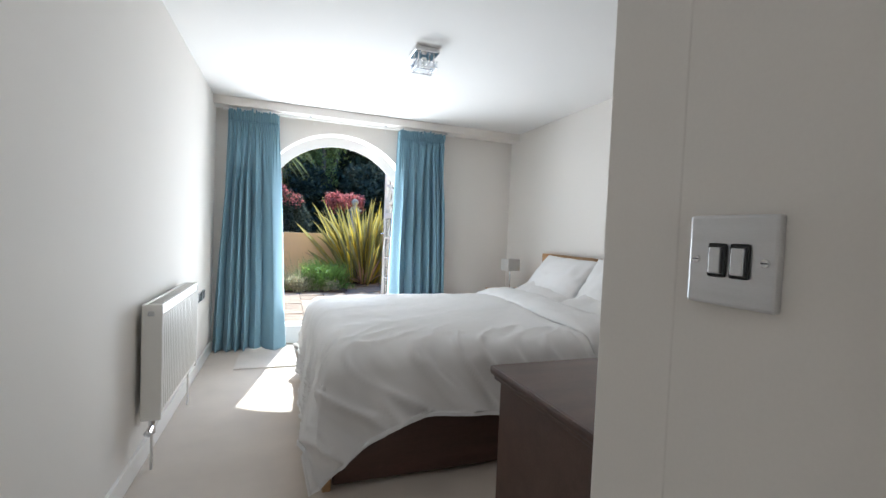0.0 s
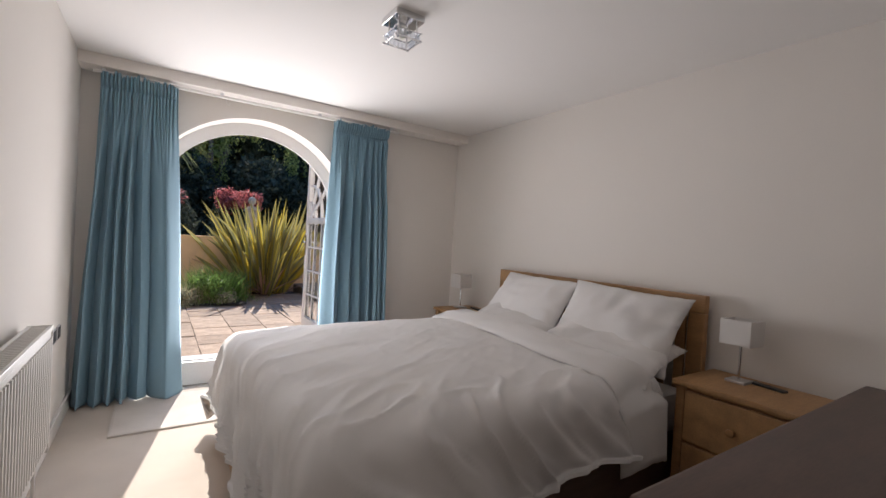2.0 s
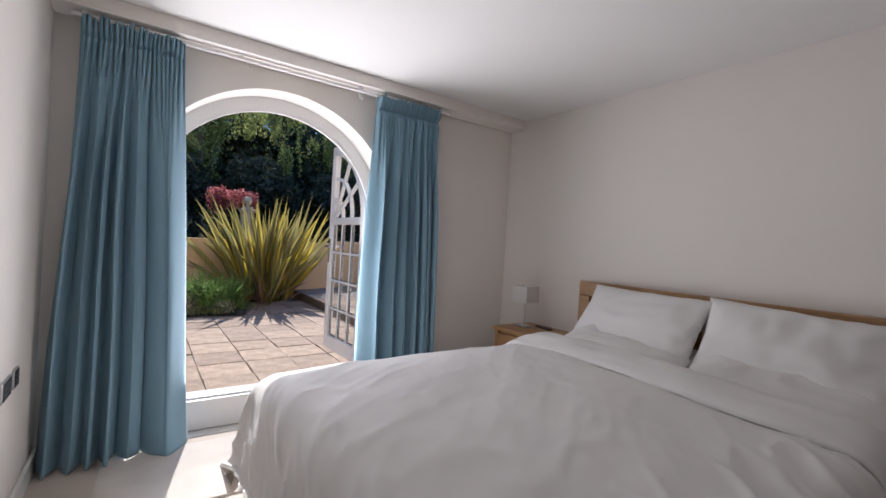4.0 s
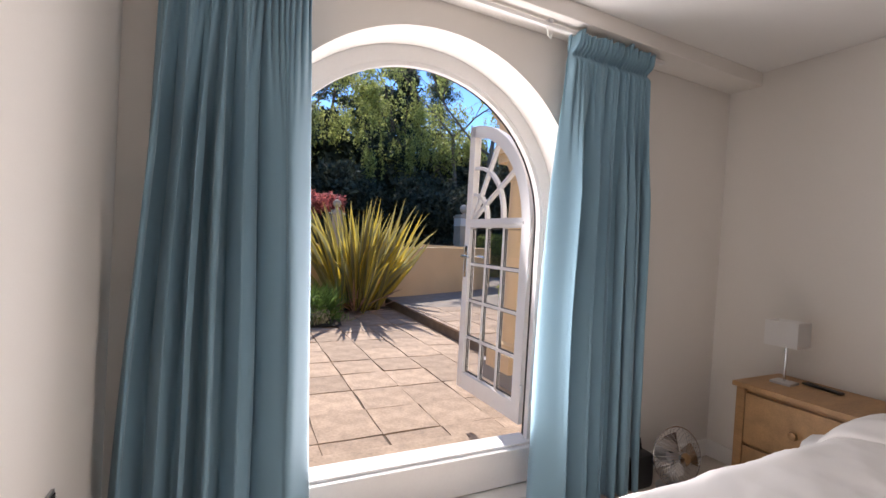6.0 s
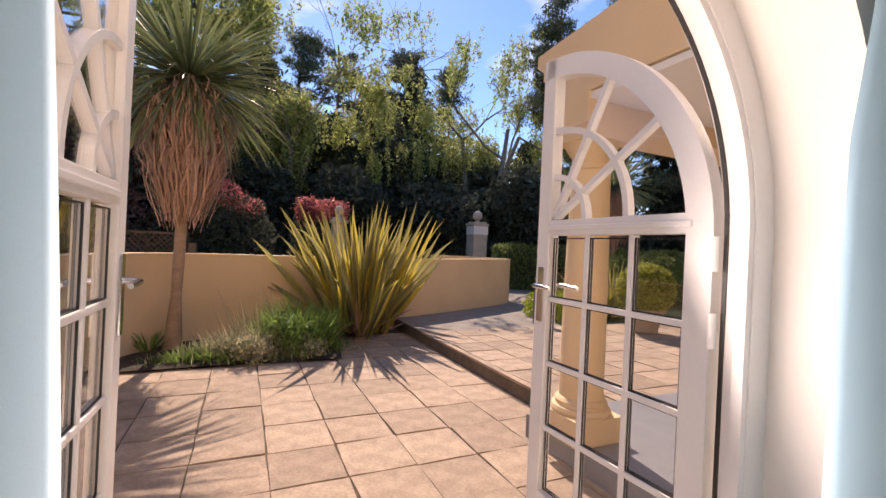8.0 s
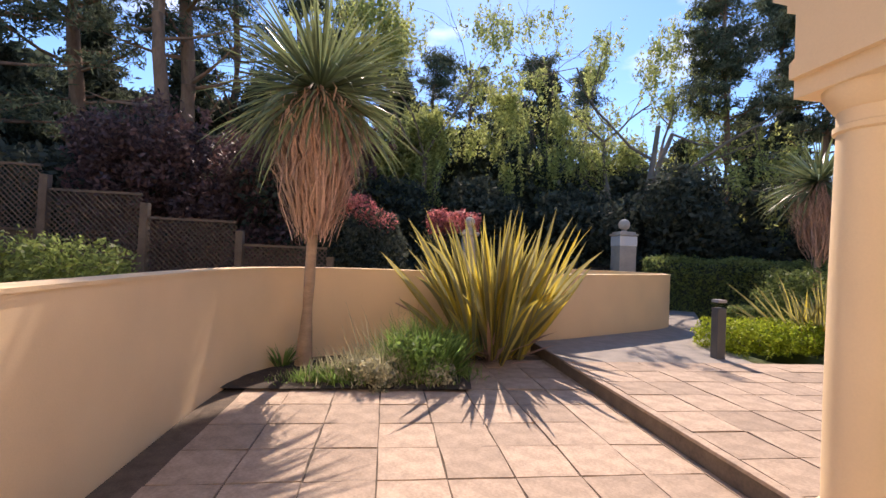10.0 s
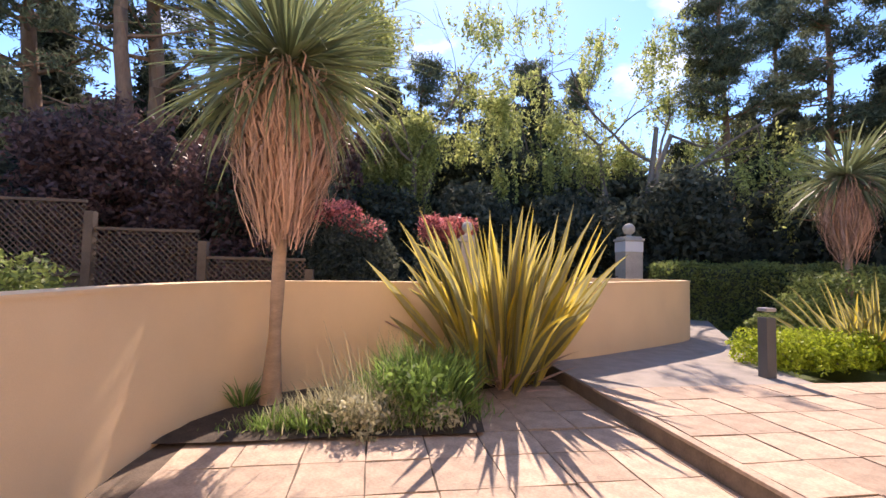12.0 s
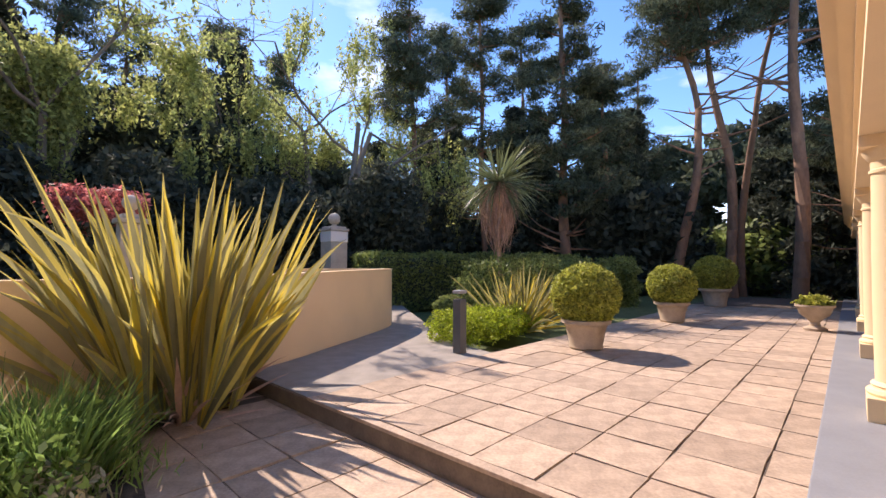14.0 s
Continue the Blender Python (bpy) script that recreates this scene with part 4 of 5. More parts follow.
# ---- garden: ground, paving, walls ----
bm = B()
nx, ny = 60, 60
gv = []
for i in range(nx + 1):
    row = []
    for j in range(ny + 1):
        u, v = 2 * i / nx - 1, 2 * j / ny - 1
        x, y = 4 + math.copysign(abs(u) ** 3, u) * 700, 8 + math.copysign(abs(v) ** 3, v) * 700
        far = min(1, max(0, (math.hypot(x - 4, y - 6) - 12) / 20))
        row.append(bm.verts.new((x, y, PZ - 0.10 + far * (0.15 + 0.1 * math.sin(x * 0.07) * math.cos(y * 0.05)))))
    gv.append(row)
for i in range(nx):
    for j in range(ny):
        bm.faces.new((gv[i][j], gv[i + 1][j], gv[i + 1][j + 1], gv[i][j + 1]))
setting("ground", bm, GRASS, "rough lawn and leaf litter under the trees", "ground", smooth="all")

TS, TD, JW = 0.522, 0.537, 0.015
RX = 3.90                                                  # edge between patio and raised terrace
bm = B()
box(bm, -0.64, RX, WT, 7.9, PZ - 0.2, PZ - 0.014)
patio = setting("pavement_patio", bm, JOINT, "sunny patio of square beige stone flags", "patio")
bm = B()
box(bm, RX, 24.0, 2.5, 6.53, TZ - 0.3, TZ - 0.012)
terrace = setting("pavement_terrace", bm, JOINT, "raised terrace of square beige stone flags", "terrace")
bm = B()
prism(bm, [(RX, 6.53), (7.0, 6.53), (7.3, 7.7), (9.3, 10.6), (12.0, 14.5), (9.5, 15.0), (8.3, 10.7), (7.0, 9.6), (4.5, 8.35), (RX, 8.25)], TZ - 0.25, TZ - 0.016, "z")
setting("road_path", bm, ASPHALT, "grey asphalt garden path curving round the wall", "path")
bm = B()
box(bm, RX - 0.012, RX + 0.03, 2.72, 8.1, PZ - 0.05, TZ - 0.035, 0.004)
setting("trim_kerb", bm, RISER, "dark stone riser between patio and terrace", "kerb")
bm = B()
box(bm, RX - 0.035, RX + 0.055, 2.72, 6.53, TZ - 0.034, TZ - 0.001, 0.006)
setting("trim_nosing", bm, PAVE, "beige stone edging along the terrace step", "step edge")

bm = B()
box(bm, 3.829, RX - 0.016, 2.74, 7.4, PZ - 0.03, PZ - 0.003, 0.004)
setting("trim_patio_edge", bm, PAVE, "narrow beige stone strip at the foot of the step", "paving edge")

# garden wall along a curve; each row: x, y, height of its top
WALLP = [(-0.62, 0.36, 0.92), (-0.64, 2.0, 0.92), (-0.65, 3.6, 0.92), (-0.65, 5.0, 0.92), (-0.55, 6.0, 0.92), (-0.20, 6.9, 0.92), (0.50, 7.45, 0.92), (1.6, 7.75, 0.92), (3.0, 7.92, 0.92), (4.3, 8.2, 0.93), (5.6, 8.8, 0.95), (7.0, 9.5, 0.97), (7.9, 10.05, 0.98), (8.36, 10.7, 0.98), (8.25, 11.5, 0.98), (7.5, 12.1, 0.98), (6.4, 12.3, 0.98)]


def smooth_line(p, n):
    out = []
    for i in range(len(p) - 1):
        p0, p1, p2, p3 = [np.array(p[min(max(k, 0), len(p) - 1)], float) for k in (i - 1, i, i + 1, i + 2)]
        for k in range(n):
            t = k / n
            out.append(0.5 * (2 * p1 + (p2 - p0) * t + (2 * p0 - 5 * p1 + 4 * p2 - p3) * t * t + (3 * p1 - p0 - 3 * p2 + p3) * t ** 3))
    return out + [np.array(p[-1], float)]


line = smooth_line(WALLP, 6)


def wall_run(bm, line, t0, t1, zb, dz0, dz1):
    """A wall along a line, between two offsets to its left, from zb (or dz0 under its top) to dz1 over its top."""
    rings = []
    for i, p in enumerate(line):
        d = line[min(i + 1, len(line) - 1)][:2] - line[max(i - 1, 0)][:2]
        d /= np.linalg.norm(d)
        nrm = np.array((-d[1], d[0]))
        a, c = p[:2] + nrm * t0, p[:2] + nrm * t1
        lo = zb if zb is not None else p[2] + dz0
        rings.append([bm.verts.new(q) for q in ((*a, lo), (*a, p[2] + dz1), (*c, p[2] + dz1), (*c, lo))])
    for a, b in zip(rings, rings[1:]):
        for k in range(4):
            bm.faces.new((a[k], a[(k + 1) % 4], b[(k + 1) % 4], b[k]))
    bm.faces.new(rings[0][::-1])
    bm.faces.new(rings[-1])


bm = B()
wall_run(bm, line, 0.0, 0.22, PZ - 0.2, 0, 0.0)
gw = setting("wall_garden", bm, RENDER, "curved cream rendered garden wall round the patio", "garden wall", smooth=True)
bm = B()
wall_run(bm, line, -0.012, 0.232, None, -0.0, 0.028)
part("coping", bm, RENDER, gw, "rounded rendered wall top", smooth=True)

# house outside
bm = B()
box(bm, RW + 0.3, 30, WT - 0.3, WT, -0.6, 5.5)
box(bm, -9, LW - 0.3, WT - 0.3, WT, -0.6, 5.5)
box(bm, LW - 0.3, RW + 0.3, 0.02, WT - 0.02, 2.75, 5.5)
setting("wall_house", bm, RENDER, "cream rendered outer wall of the house", "house wall")

# porch: grey floor, columns, entablature
bm = B()
box(bm, 3.36, 26, WT, 2.72, PZ - 0.1, TZ + 0.012, 0.01)
setting("pavement_porch", bm, PORCHGREY, "grey painted porch floor slab beside the terrace", "porch floor")
bm = B()
prism(bm, [(1.98, 2.19), (2.42, 2.19), (2.42, 2.27), (2.39, 2.29), (2.39, 2.52), (2.44, 2.55), (2.44, 2.59), (2.53, 2.66), (2.53, 2.73), (2.62, 2.80), (2.62, 2.90), (0.36, 3.05), (0.36, 2.42), (1.98, 2.42)], 3.24, 26, "x")
bm.normal_update()
setting("trim_entablature", bm, STUCCO, "cream moulded porch beam and cornice carried by columns", "porch roof")
bm = B()
box(bm, 3.26, 26, WT, 1.978, 2.36, 2.41)
setting("ceiling_porch", bm, CEIL, "white porch soffit behind the columns", "porch ceiling")


def column(at):
    e = thing("column", "cream painted round porch column on a square pedestal", "column", "porch columns", at)
    b = B()
    box(b, -0.23, 0.23, -0.23, 0.23, 0, 0.20, 0.006)
    part("pedestal", b, STUCCO, e)
    b = B()
    lathe(b, [(0.225, 0.20), (0.235, 0.225), (0.225, 0.25), (0.20, 0.26), (0.195, 0.275), (0.205, 0.29), (0.19, 0.31), (0.172, 0.32)], 32)
    part("base_moulding", b, STUCCO, e, smooth=True)
    b = B()
    lathe(b, [(0.172, 0.31), (0.172, 0.8), (0.165, 1.4), (0.15, 2.16)], 32)
    part("shaft", b, STUCCO, e, smooth=True)
    b = B()
    lathe(b, [(0.15, 2.11), (0.165, 2.12), (0.165, 2.145), (0.152, 2.155), (0.152, 2.22), (0.165, 2.23), (0.205, 2.30), (0.21, 2.33)], 32)
    part("capital", b, STUCCO, e, smooth=True)
    b = B()
    box(b, -0.225, 0.225, -0.225, 0.225, 2.33, 2.44, 0.005)
    part("abacus", b, STUCCO, e)
    return e


col = column((3.50, 2.20, TZ + 0.012))
for x in (6.95, 10.4, 13.85, 17.3):
    copy_thing(col, pose(x, 2.20, TZ + 0.012))

# ---- garden: things ----
def soil_bed():
    b = B()
    out = [(-0.62, 5.68), (2.32, 5.68), (2.55, 7.2), (3.5, 7.4), (3.85, 8.1), (1.9, 7.82), (0.95, 7.6), (-0.1, 7.0), (-0.5, 6.2)]
    n = 16
    cx, cy = 1.5, 6.7
    rings = []
    for k in range(n + 1):
        s = k / n
        rings.append([b.verts.new((cx + (x - cx) * s, cy + (y - cy) * s, PZ + 0.03 + 0.05 * (1 - s) + 0.03 * noise.noise(Vector((x * s * 3, y * s * 3, 1))))) for x, y in [(o[0] * (1 - f) + q[0] * f, o[1] * (1 - f) + q[1] * f) for o, q in zip(out, out[1:] + out[:1]) for f in (0, 0.25, 0.5, 0.75)]])
    m_ = len(rings[0])
    for a, c in zip(rings[1:], rings[2:]):
        for i in range(m_):
            b.faces.new((a[i], a[(i + 1) % m_], c[(i + 1) % m_], c[i]))
    b.faces.new(rings[1])
    bmesh.ops.delete(b, geom=rings[0], context="VERTS")
    return setting("ground_bed", b, SOIL, "dark soil of the planting bed at the wall", "flower bed", smooth="all")


soil_bed()


def blades(rng, base, n, length, width, lean, tip=0.3, seg=6, spread=0.2, up=0.0):
    """Long folded leaves from a crown: n x seg quads, each bent over towards its tip."""
    out = []
    for k in range(n):
        az = rng.uniform(0, 2 * math.pi)
        ln = length * rng.uniform(0.55, 1.0)
        le = lean * rng.uniform(0.15, 1.0) ** 0.8
        w = width * rng.uniform(0.7, 1.2)
        bend = tip * rng.uniform(0.2, 1.0)
        d = np.array((math.cos(az), math.sin(az)))
        s = np.array((-d[1], d[0], 0)) 
        tw = rng.uniform(-1.5, 1.5)
        s = s * math.cos(tw) + np.array((d[0], d[1], 0)) * math.sin(tw)
        p0 = np.array(base) + np.array((*(d * rng.uniform(0, spread)), 0))
        pts, ang, p = [], le, p0.copy()
        for i in range(seg + 1):
            f = i / seg
            wid = w * (0.55 + 0.75 * f if f < 0.5 else (1 - f) * 1.86 + 0.0)
            pts.append((p.copy(), max(wid, 0.002)))
            a = ang + bend * f * f
            p = p + np.array((*(d * math.sin(a)), math.cos(a))) * ln / seg
        for (p1, w1), (p2, w2) in zip(pts, pts[1:]):
            out.append((p1 - s * w1 / 2, p1 + s * w1 / 2, p2 + s * w2 / 2, p2 - s * w2 / 2))
    return out


def ribbon_mesh(name, q, seg, material, parent, label=""):
    """Leaves as joined strips, so that each leaf is one island."""
    q = np.asarray(q, np.float32).reshape(-1, seg, 4, 3)
    n = len(q)
    v = np.zeros((n, seg + 1, 2, 3), np.float32)
    v[:, :-1, 0], v[:, :-1, 1] = q[:, :, 0], q[:, :, 1]
    v[:, -1, 1], v[:, -1, 0] = q[:, -1, 2], q[:, -1, 3]
    idx = np.arange(n * (seg + 1) * 2, dtype=np.int32).reshape(n, seg + 1, 2)
    f = np.stack([idx[:, :-1, 0], idx[:, :-1, 1], idx[:, 1:, 1], idx[:, 1:, 0]], -1).reshape(-1, 4)
    me = bpy.data.meshes.new(name)
    me.vertices.add(v.size // 3)
    me.vertices.foreach_set("co", v.ravel())
    me.loops.add(f.size)
    me.loops.foreach_set("vertex_index", f.ravel())
    me.polygons.add(len(f))
    me.polygons.foreach_set("loop_start", np.arange(0, f.size, 4, dtype=np.int32))
    me.update(calc_edges=True)
    me.materials.append(material)
    ob = new(name, me)
    ob.parent = parent
    if label:
        tagged(ob, label)
    return ob


def fan_leaves(rng, n_fans, per_fan, length, width, lean, spread, seg=8):
    """Stiff sword leaves standing in flat fans: for each leaf a row of (left edge, left stripe, right stripe, right edge)."""
    out = []
    for k in range(n_fans):
        az = rng.uniform(0, 2 * math.pi)
        rad = spread * math.sqrt(rng.uniform(0, 1))
        base = np.array((rad * math.cos(az), rad * math.sin(az), 0.0))
        tilt = lean * 0.55 * rad / spread
        pl = rng.uniform(0, math.pi)
        plane = np.array((math.cos(pl), math.sin(pl), 0.0))
        outw = np.array((math.cos(az), math.sin(az), 0.0))
        for i in range(per_fan):
            f = (i + 0.5) / per_fan * 2 - 1
            a0 = f * lean * 0.75 + rng.normal(0, 0.05)
            ln = length * (1 - 0.38 * abs(f) ** 1.5) * rng.uniform(0.62, 1.0)
            w = width * rng.uniform(0.7, 1.2)
            bend = rng.uniform(0.0, 0.30) * (1 + 1.5 * (rng.uniform() < 0.10))
            d = plane * math.sin(a0) + outw * math.sin(tilt)
            d = d + np.array((0, 0, 1.0)) * math.sqrt(max(0.08, 1 - min(0.92, d @ d)))
            d /= np.linalg.norm(d)
            flat = np.array((d[0], d[1], 0))
            flat /= np.linalg.norm(flat) + 1e-6
            tw = pl + rng.normal(0, 0.35)
            side = np.cross(np.array((-math.sin(tw), math.cos(tw), 0.0)), d)
            side /= np.linalg.norm(side) + 1e-6
            nrm = np.cross(side, d)
            p = base + plane * f * 0.07
            rows = []
            for q in range(seg + 1):
                t = q / seg
                wid = w * (0.42 + 1.1 * t if t < 0.5 else 0.97 * (1 - ((t - 0.5) / 0.5) ** 1.7) + 0.01)
                keel = nrm * wid * 0.16
                rows.append((p - side * wid / 2 + keel, p - side * wid * 0.27, p + side * wid * 0.27, p + side * wid / 2 + keel))
                a = bend * t * t * 1.6
                dd = d * math.cos(a) + (flat * 0.8 - np.array((0, 0, 0.6))) * math.sin(a)
                p = p + dd / np.linalg.norm(dd) * ln / seg
            out.append(rows)
    return np.array(out)


def phormium(at, n, length, width, lean, seed, label, spread=0.42):
    rng = np.random.RandomState(seed)
    e = thing("phormium", label, "phormium", "", at)
    v = fan_leaves(rng, n // 9, 9, length, width, lean, spread)
    k, seg = len(v), v.shape[1] - 1

    def band(rows, i):
        a, c = rows[:, :-1], rows[:, 1:]
        return np.stack([a[:, :, i], a[:, :, i + 1], c[:, :, i + 1], c[:, :, i]], 2)
    # a random quarter of the leaves carries backlight in its colour
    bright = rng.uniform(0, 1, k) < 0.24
    ribbon_mesh("green_stripe", band(v[~bright], 1), seg, PHORM, e, "grey-green middle stripes of the leaves")
    tagged(ribbon_mesh("yellow_margin", np.concatenate([band(v, 0), band(v, 2)]), seg, PHORMM, e), "yellow leaf margins", kind="stuff")
    ribbon_mesh("yellow_stripe", band(v[bright], 1), seg, PHORMY, e, "yellow leaves with backlight brightened into their colour")
    q = blades(rng, (0, 0, 0), n // 4, length * 0.42, width * 0.6, 1.4, 0.6, 7, spread)
    ribbon_mesh("dead_leaves", q, 7, DEADPALM, e, "dry brown fallen leaves")
    return e


phormium((3.0, 7.45, PZ + 0.02), 216, 2.65, 0.135, 0.64, 4, "big yellow-striped phormium with sword leaves in the bed", 0.50)


def cabbage_palm(at, trunk_h, crown, seed, label, n=420, skirt=300, tr=0.085):
    rng = np.random.RandomState(seed)
    e = thing("cabbage_palm", label, "palm tree", "", at)
    b = B()
    pts = [(0.05 * math.sin(2 * i / 10), 0.02 * i / 10, trunk_h * i / 10) for i in range(11)]
    tube(b, pts, [tr * (1.5 - 0.9 * min(1, i / 2.5)) if i < 3 else tr * (0.95 - 0.02 * i) for i in range(11)], 14)
    part("trunk", b, PALMBARK, e, smooth=True)
    top = np.array((pts[-1][0], pts[-1][1], trunk_h - 0.1))
    q = blades(rng, tuple(top), n, crown * 0.86, 0.052, 2.45, 1.0, 6, 0.14)
    ribbon_mesh("crown", q, 6, CORDY, e)
    qs = []
    for k in range(skirt):
        z = rng.uniform(-0.48, 0.02) * crown
        az = rng.uniform(0, 2 * math.pi)
        d = np.array((math.cos(az), math.sin(az), 0))
        s = np.cross(d, (0, 0, 1)) * rng.uniform(0.004, 0.011)
        r0, r1 = 0.07, (0.07 + 0.42 * rng.uniform(0, 1) ** 0.8) * crown * (1.0 + 0.5 * z / crown)
        ln = rng.uniform(0.25, 1.0) ** 0.8 * crown * 0.58
        p0 = top + d * r0 + (0, 0, z)
        p = [p0 + d * (r1 - r0) * math.sin(min(1.0, f * 1.5) * 1.57) * (1 - 0.66 * f ** 1.6) + rng.normal(0, 0.032, 3) - np.array((0, 0, 1)) * ln * f ** 1.35 for f in np.linspace(0, 1, 6)]
        for a, c in zip(p, p[1:]):
            qs.append((a - s, a + s, c + s, c - s))
    ribbon_mesh("dead_skirt", qs, 5, DEADPALM, e, "hanging skirt of dead brown leaves")
    return e


cabbage_palm((0.12, 6.75, PZ + 0.02), 4.0, 2.1, 7, "tall cabbage palm with a brown dead-leaf skirt in the bed", n=760, skirt=2600)
cabbage_palm((11.6, 9.75, TZ), 3.8, 1.95, 17, "smaller cabbage palm standing behind the hedge", n=460, skirt=1100)


def shrub(name, label, cat, at, parts, seed, group=""):
    """parts: (part name, material, leaf size, count, [(centre, radii), ...])"""
    rng = np.random.RandomState(seed)
    e = thing(name, label, cat, group, at)
    for pn, mt, size, n, blobs in parts:
        vol = np.array([r[0] * r[1] + r[0] * r[2] + r[1] * r[2] for _, r in blobs])
        cnt = np.maximum(20, (n * vol / vol.sum()).astype(int))
        pts = np.concatenate([blob_points(rng, c_, c, r) for c_, (c, r) in zip(cnt, blobs)])
        pts[:, 2] = np.maximum(pts[:, 2], 0.02)
        quads(pn, leaves(rng, pts, size * 0.4, size), mt, e)
    b = B()
    for c, r in parts[0][4][::2]:
        tube(b, [(c[0] * 0.4, c[1] * 0.4, 0), (c[0] * 0.75, c[1] * 0.7, c[2] * 0.5), c], [0.03, 0.02, 0.008], 5)
    part("stems", b, BARK, e)
    return e


def rnd_blobs(seed, n, box_, r):
    rng = np.random.RandomState(seed)
    return [(tuple(rng.uniform(*box_[k]) for k in range(3)), tuple(r * rng.uniform(0.7, 1.3) for _ in range(3))) for _ in range(n)]


ds = thing("dead_flower_stalk", "single dry brown phormium stalk leaning against the wall", "plant", "", (2.75, 7.55, PZ))
bm = B()
tube(bm, [(0, 0, 0.1), (-0.5, 0.08, 0.42), (-0.95, 0.12, 0.66), (-1.35, 0.12, 0.84)], [0.016, 0.02, 0.024, 0.012], 6)
part("stalk", bm, DEADPALM, ds)
def feathery(name, label, at, n, lx, ly, ln, w, mt, seed):
    """A low mound of thin upright shoots."""
    rng = np.random.RandomState(seed)
    e = thing(name, label, "shrub", "", at)
    q = []
    for k in range(n):
        u, v = rng.normal(0, 0.45, 2)
        hgt = ln * math.exp(-(u * u + v * v) * 0.8) * rng.uniform(0.5, 1.1)
        q += blades(rng, (u * lx, v * ly, 0.02), 1, hgt, w, 0.75, 0.7, 5, 0.02)
    ribbon_mesh("foliage", q, 5, mt, e)
    return e


feathery("herb_mound", "mound of fresh green feathery shoots in the bed", (1.72, 6.45, PZ), 2600, 0.66, 0.52, 0.98, 0.020, HERB, 201)
feathery("herb_mound", "mound of silvery straw-coloured shoots at the paving edge", (1.15, 6.12, PZ), 2600, 0.95, 0.34, 0.62, 0.014, HERBGREY, 202)
feathery("herb_mound", "low mat of green shoots creeping over the paving edge", (0.75, 5.98, PZ), 900, 0.85, 0.24, 0.34, 0.016, HERB, 203)
shrub("herb_shrub", "low green and silvery herb shrubs spilling over the bed edge", "shrub", (1.45, 6.3, PZ), [
    ("green_foliage", HERB, 0.035, 2600, rnd_blobs(1, 14, ((0.0, 0.9), (-0.45, 0.45), (0.15, 0.42)), 0.22)),
    ("grey_foliage", HERBGREY, 0.030, 2000, rnd_blobs(2, 16, ((-0.95, 0.75), (-0.58, 0.0), (0.06, 0.25)), 0.16))], 3)
rng = np.random.RandomState(5)
gt = thing("grass_tuft", "tuft of strappy bright green leaves in the bed", "plant", "", (1.95, 6.5, PZ))
ribbon_mesh("leaves", blades(rng, (0, 0, 0.05), 420, 0.82, 0.028, 0.8, 0.9, 5, 0.32), 5, HERB, gt)
ribbon_mesh("dry_leaves", blades(rng, (0, 0, 0.02), 90, 0.55, 0.022, 1.3, 0.6, 5, 0.36), 5, DEADPALM, gt, "dry straw-coloured lower leaves")
gt2 = thing("flower_stems", "dry pale seed stems among the herbs", "plant", "", (1.35, 6.6, PZ))
ribbon_mesh("foliage", blades(rng, (0, 0, 0.1), 60, 0.95, 0.010, 0.45, 0.5, 5, 0.6), 5, HERBGREY, gt2)
for x, y, s in ((-0.15, 6.7, 0.42), (0.3, 5.95, 0.30), (0.65, 5.92, 0.3)):
    tf = thing("bulb_leaves", "small clump of green strap leaves in the soil", "plant", "clumps of strap leaves", (x, y, PZ + 0.02))
    ribbon_mesh("leaves", blades(rng, (0, 0, 0), 36, s, 0.025, 0.9, 0.9, 5, 0.1), 5, HERB, tf)

# bollard light
bo = thing("bollard_light", "dark grey square bollard light beside the path", "bollard light", "", (6.66, 6.92, TZ - 0.02))
bm = B()
box(bm, -0.075, 0.075, -0.075, 0.075, 0, 0.83, 0.008)
part("post", bm, BOLLARD, bo)
bm = B()
box(bm, -0.062, 0.062, -0.062, 0.062, 0.83, 0.92, 0.004)
part("lens", bm, CRYSTAL, bo)
bm = B()
box(bm, -0.08, 0.08, -0.08, 0.08, 0.915, 0.965, 0.01)
part("cap", bm, GREYPLAST, bo, "pale grey cap")

shrub("box_hedge", "low lime-green clipped box hedge behind the bollard", "hedge", (8.25, 7.6, TZ - 0.03), [("leaves", LIME, 0.03, 16000, [((x, y, 0.26), (0.36, 0.36, 0.30)) for x in (-0.9, -0.45, 0.0, 0.45, 0.9) for y in (-0.25, 0.25)])], 11)
phormium((9.3, 7.6, TZ), 150, 1.7, 0.055, 1.1, 21, "arching bronze-green phormium behind the low hedge")


def potted_ball(at, s, seed):
    rng = np.random.RandomState(seed)
    e = thing("potted_box_ball", "clipped box ball growing in a stone pot", "potted plant", "box balls in pots along the terrace", at)
    b = B()
    lathe(b, [(0.27 * s, 0), (0.30 * s, 0.04 * s), (0.29 * s, 0.07 * s), (0.36 * s, 0.40 * s), (0.38 * s, 0.44 * s), (0.44 * s, 0.47 * s), (0.44 * s, 0.53 * s), (0.40 * s, 0.54 * s), (0.38 * s, 0.48 * s), (0.05, 0.47 * s)], 28)
    part("pot", b, POT, e, smooth=True)
    d = rng.normal(0, 1, (9000, 3))
    d /= np.linalg.norm(d, axis=1)[:, None]
    c = np.array((0, 0, 0.98 * s)) + d * np.array((0.6, 0.6, 0.55)) * s * (0.80 + 0.22 * rng.uniform(0, 1, (9000, 1)) ** 0.6)
    quads("leaves", leaves(rng, c, 0.012, 0.036), BOXLEAF, e)
    b = B()
    tube(b, [(0, 0, 0.45 * s), (0.02, 0, 0.9 * s)], [0.03, 0.02], 8)
    part("stem", b, BARK, e)
    return e


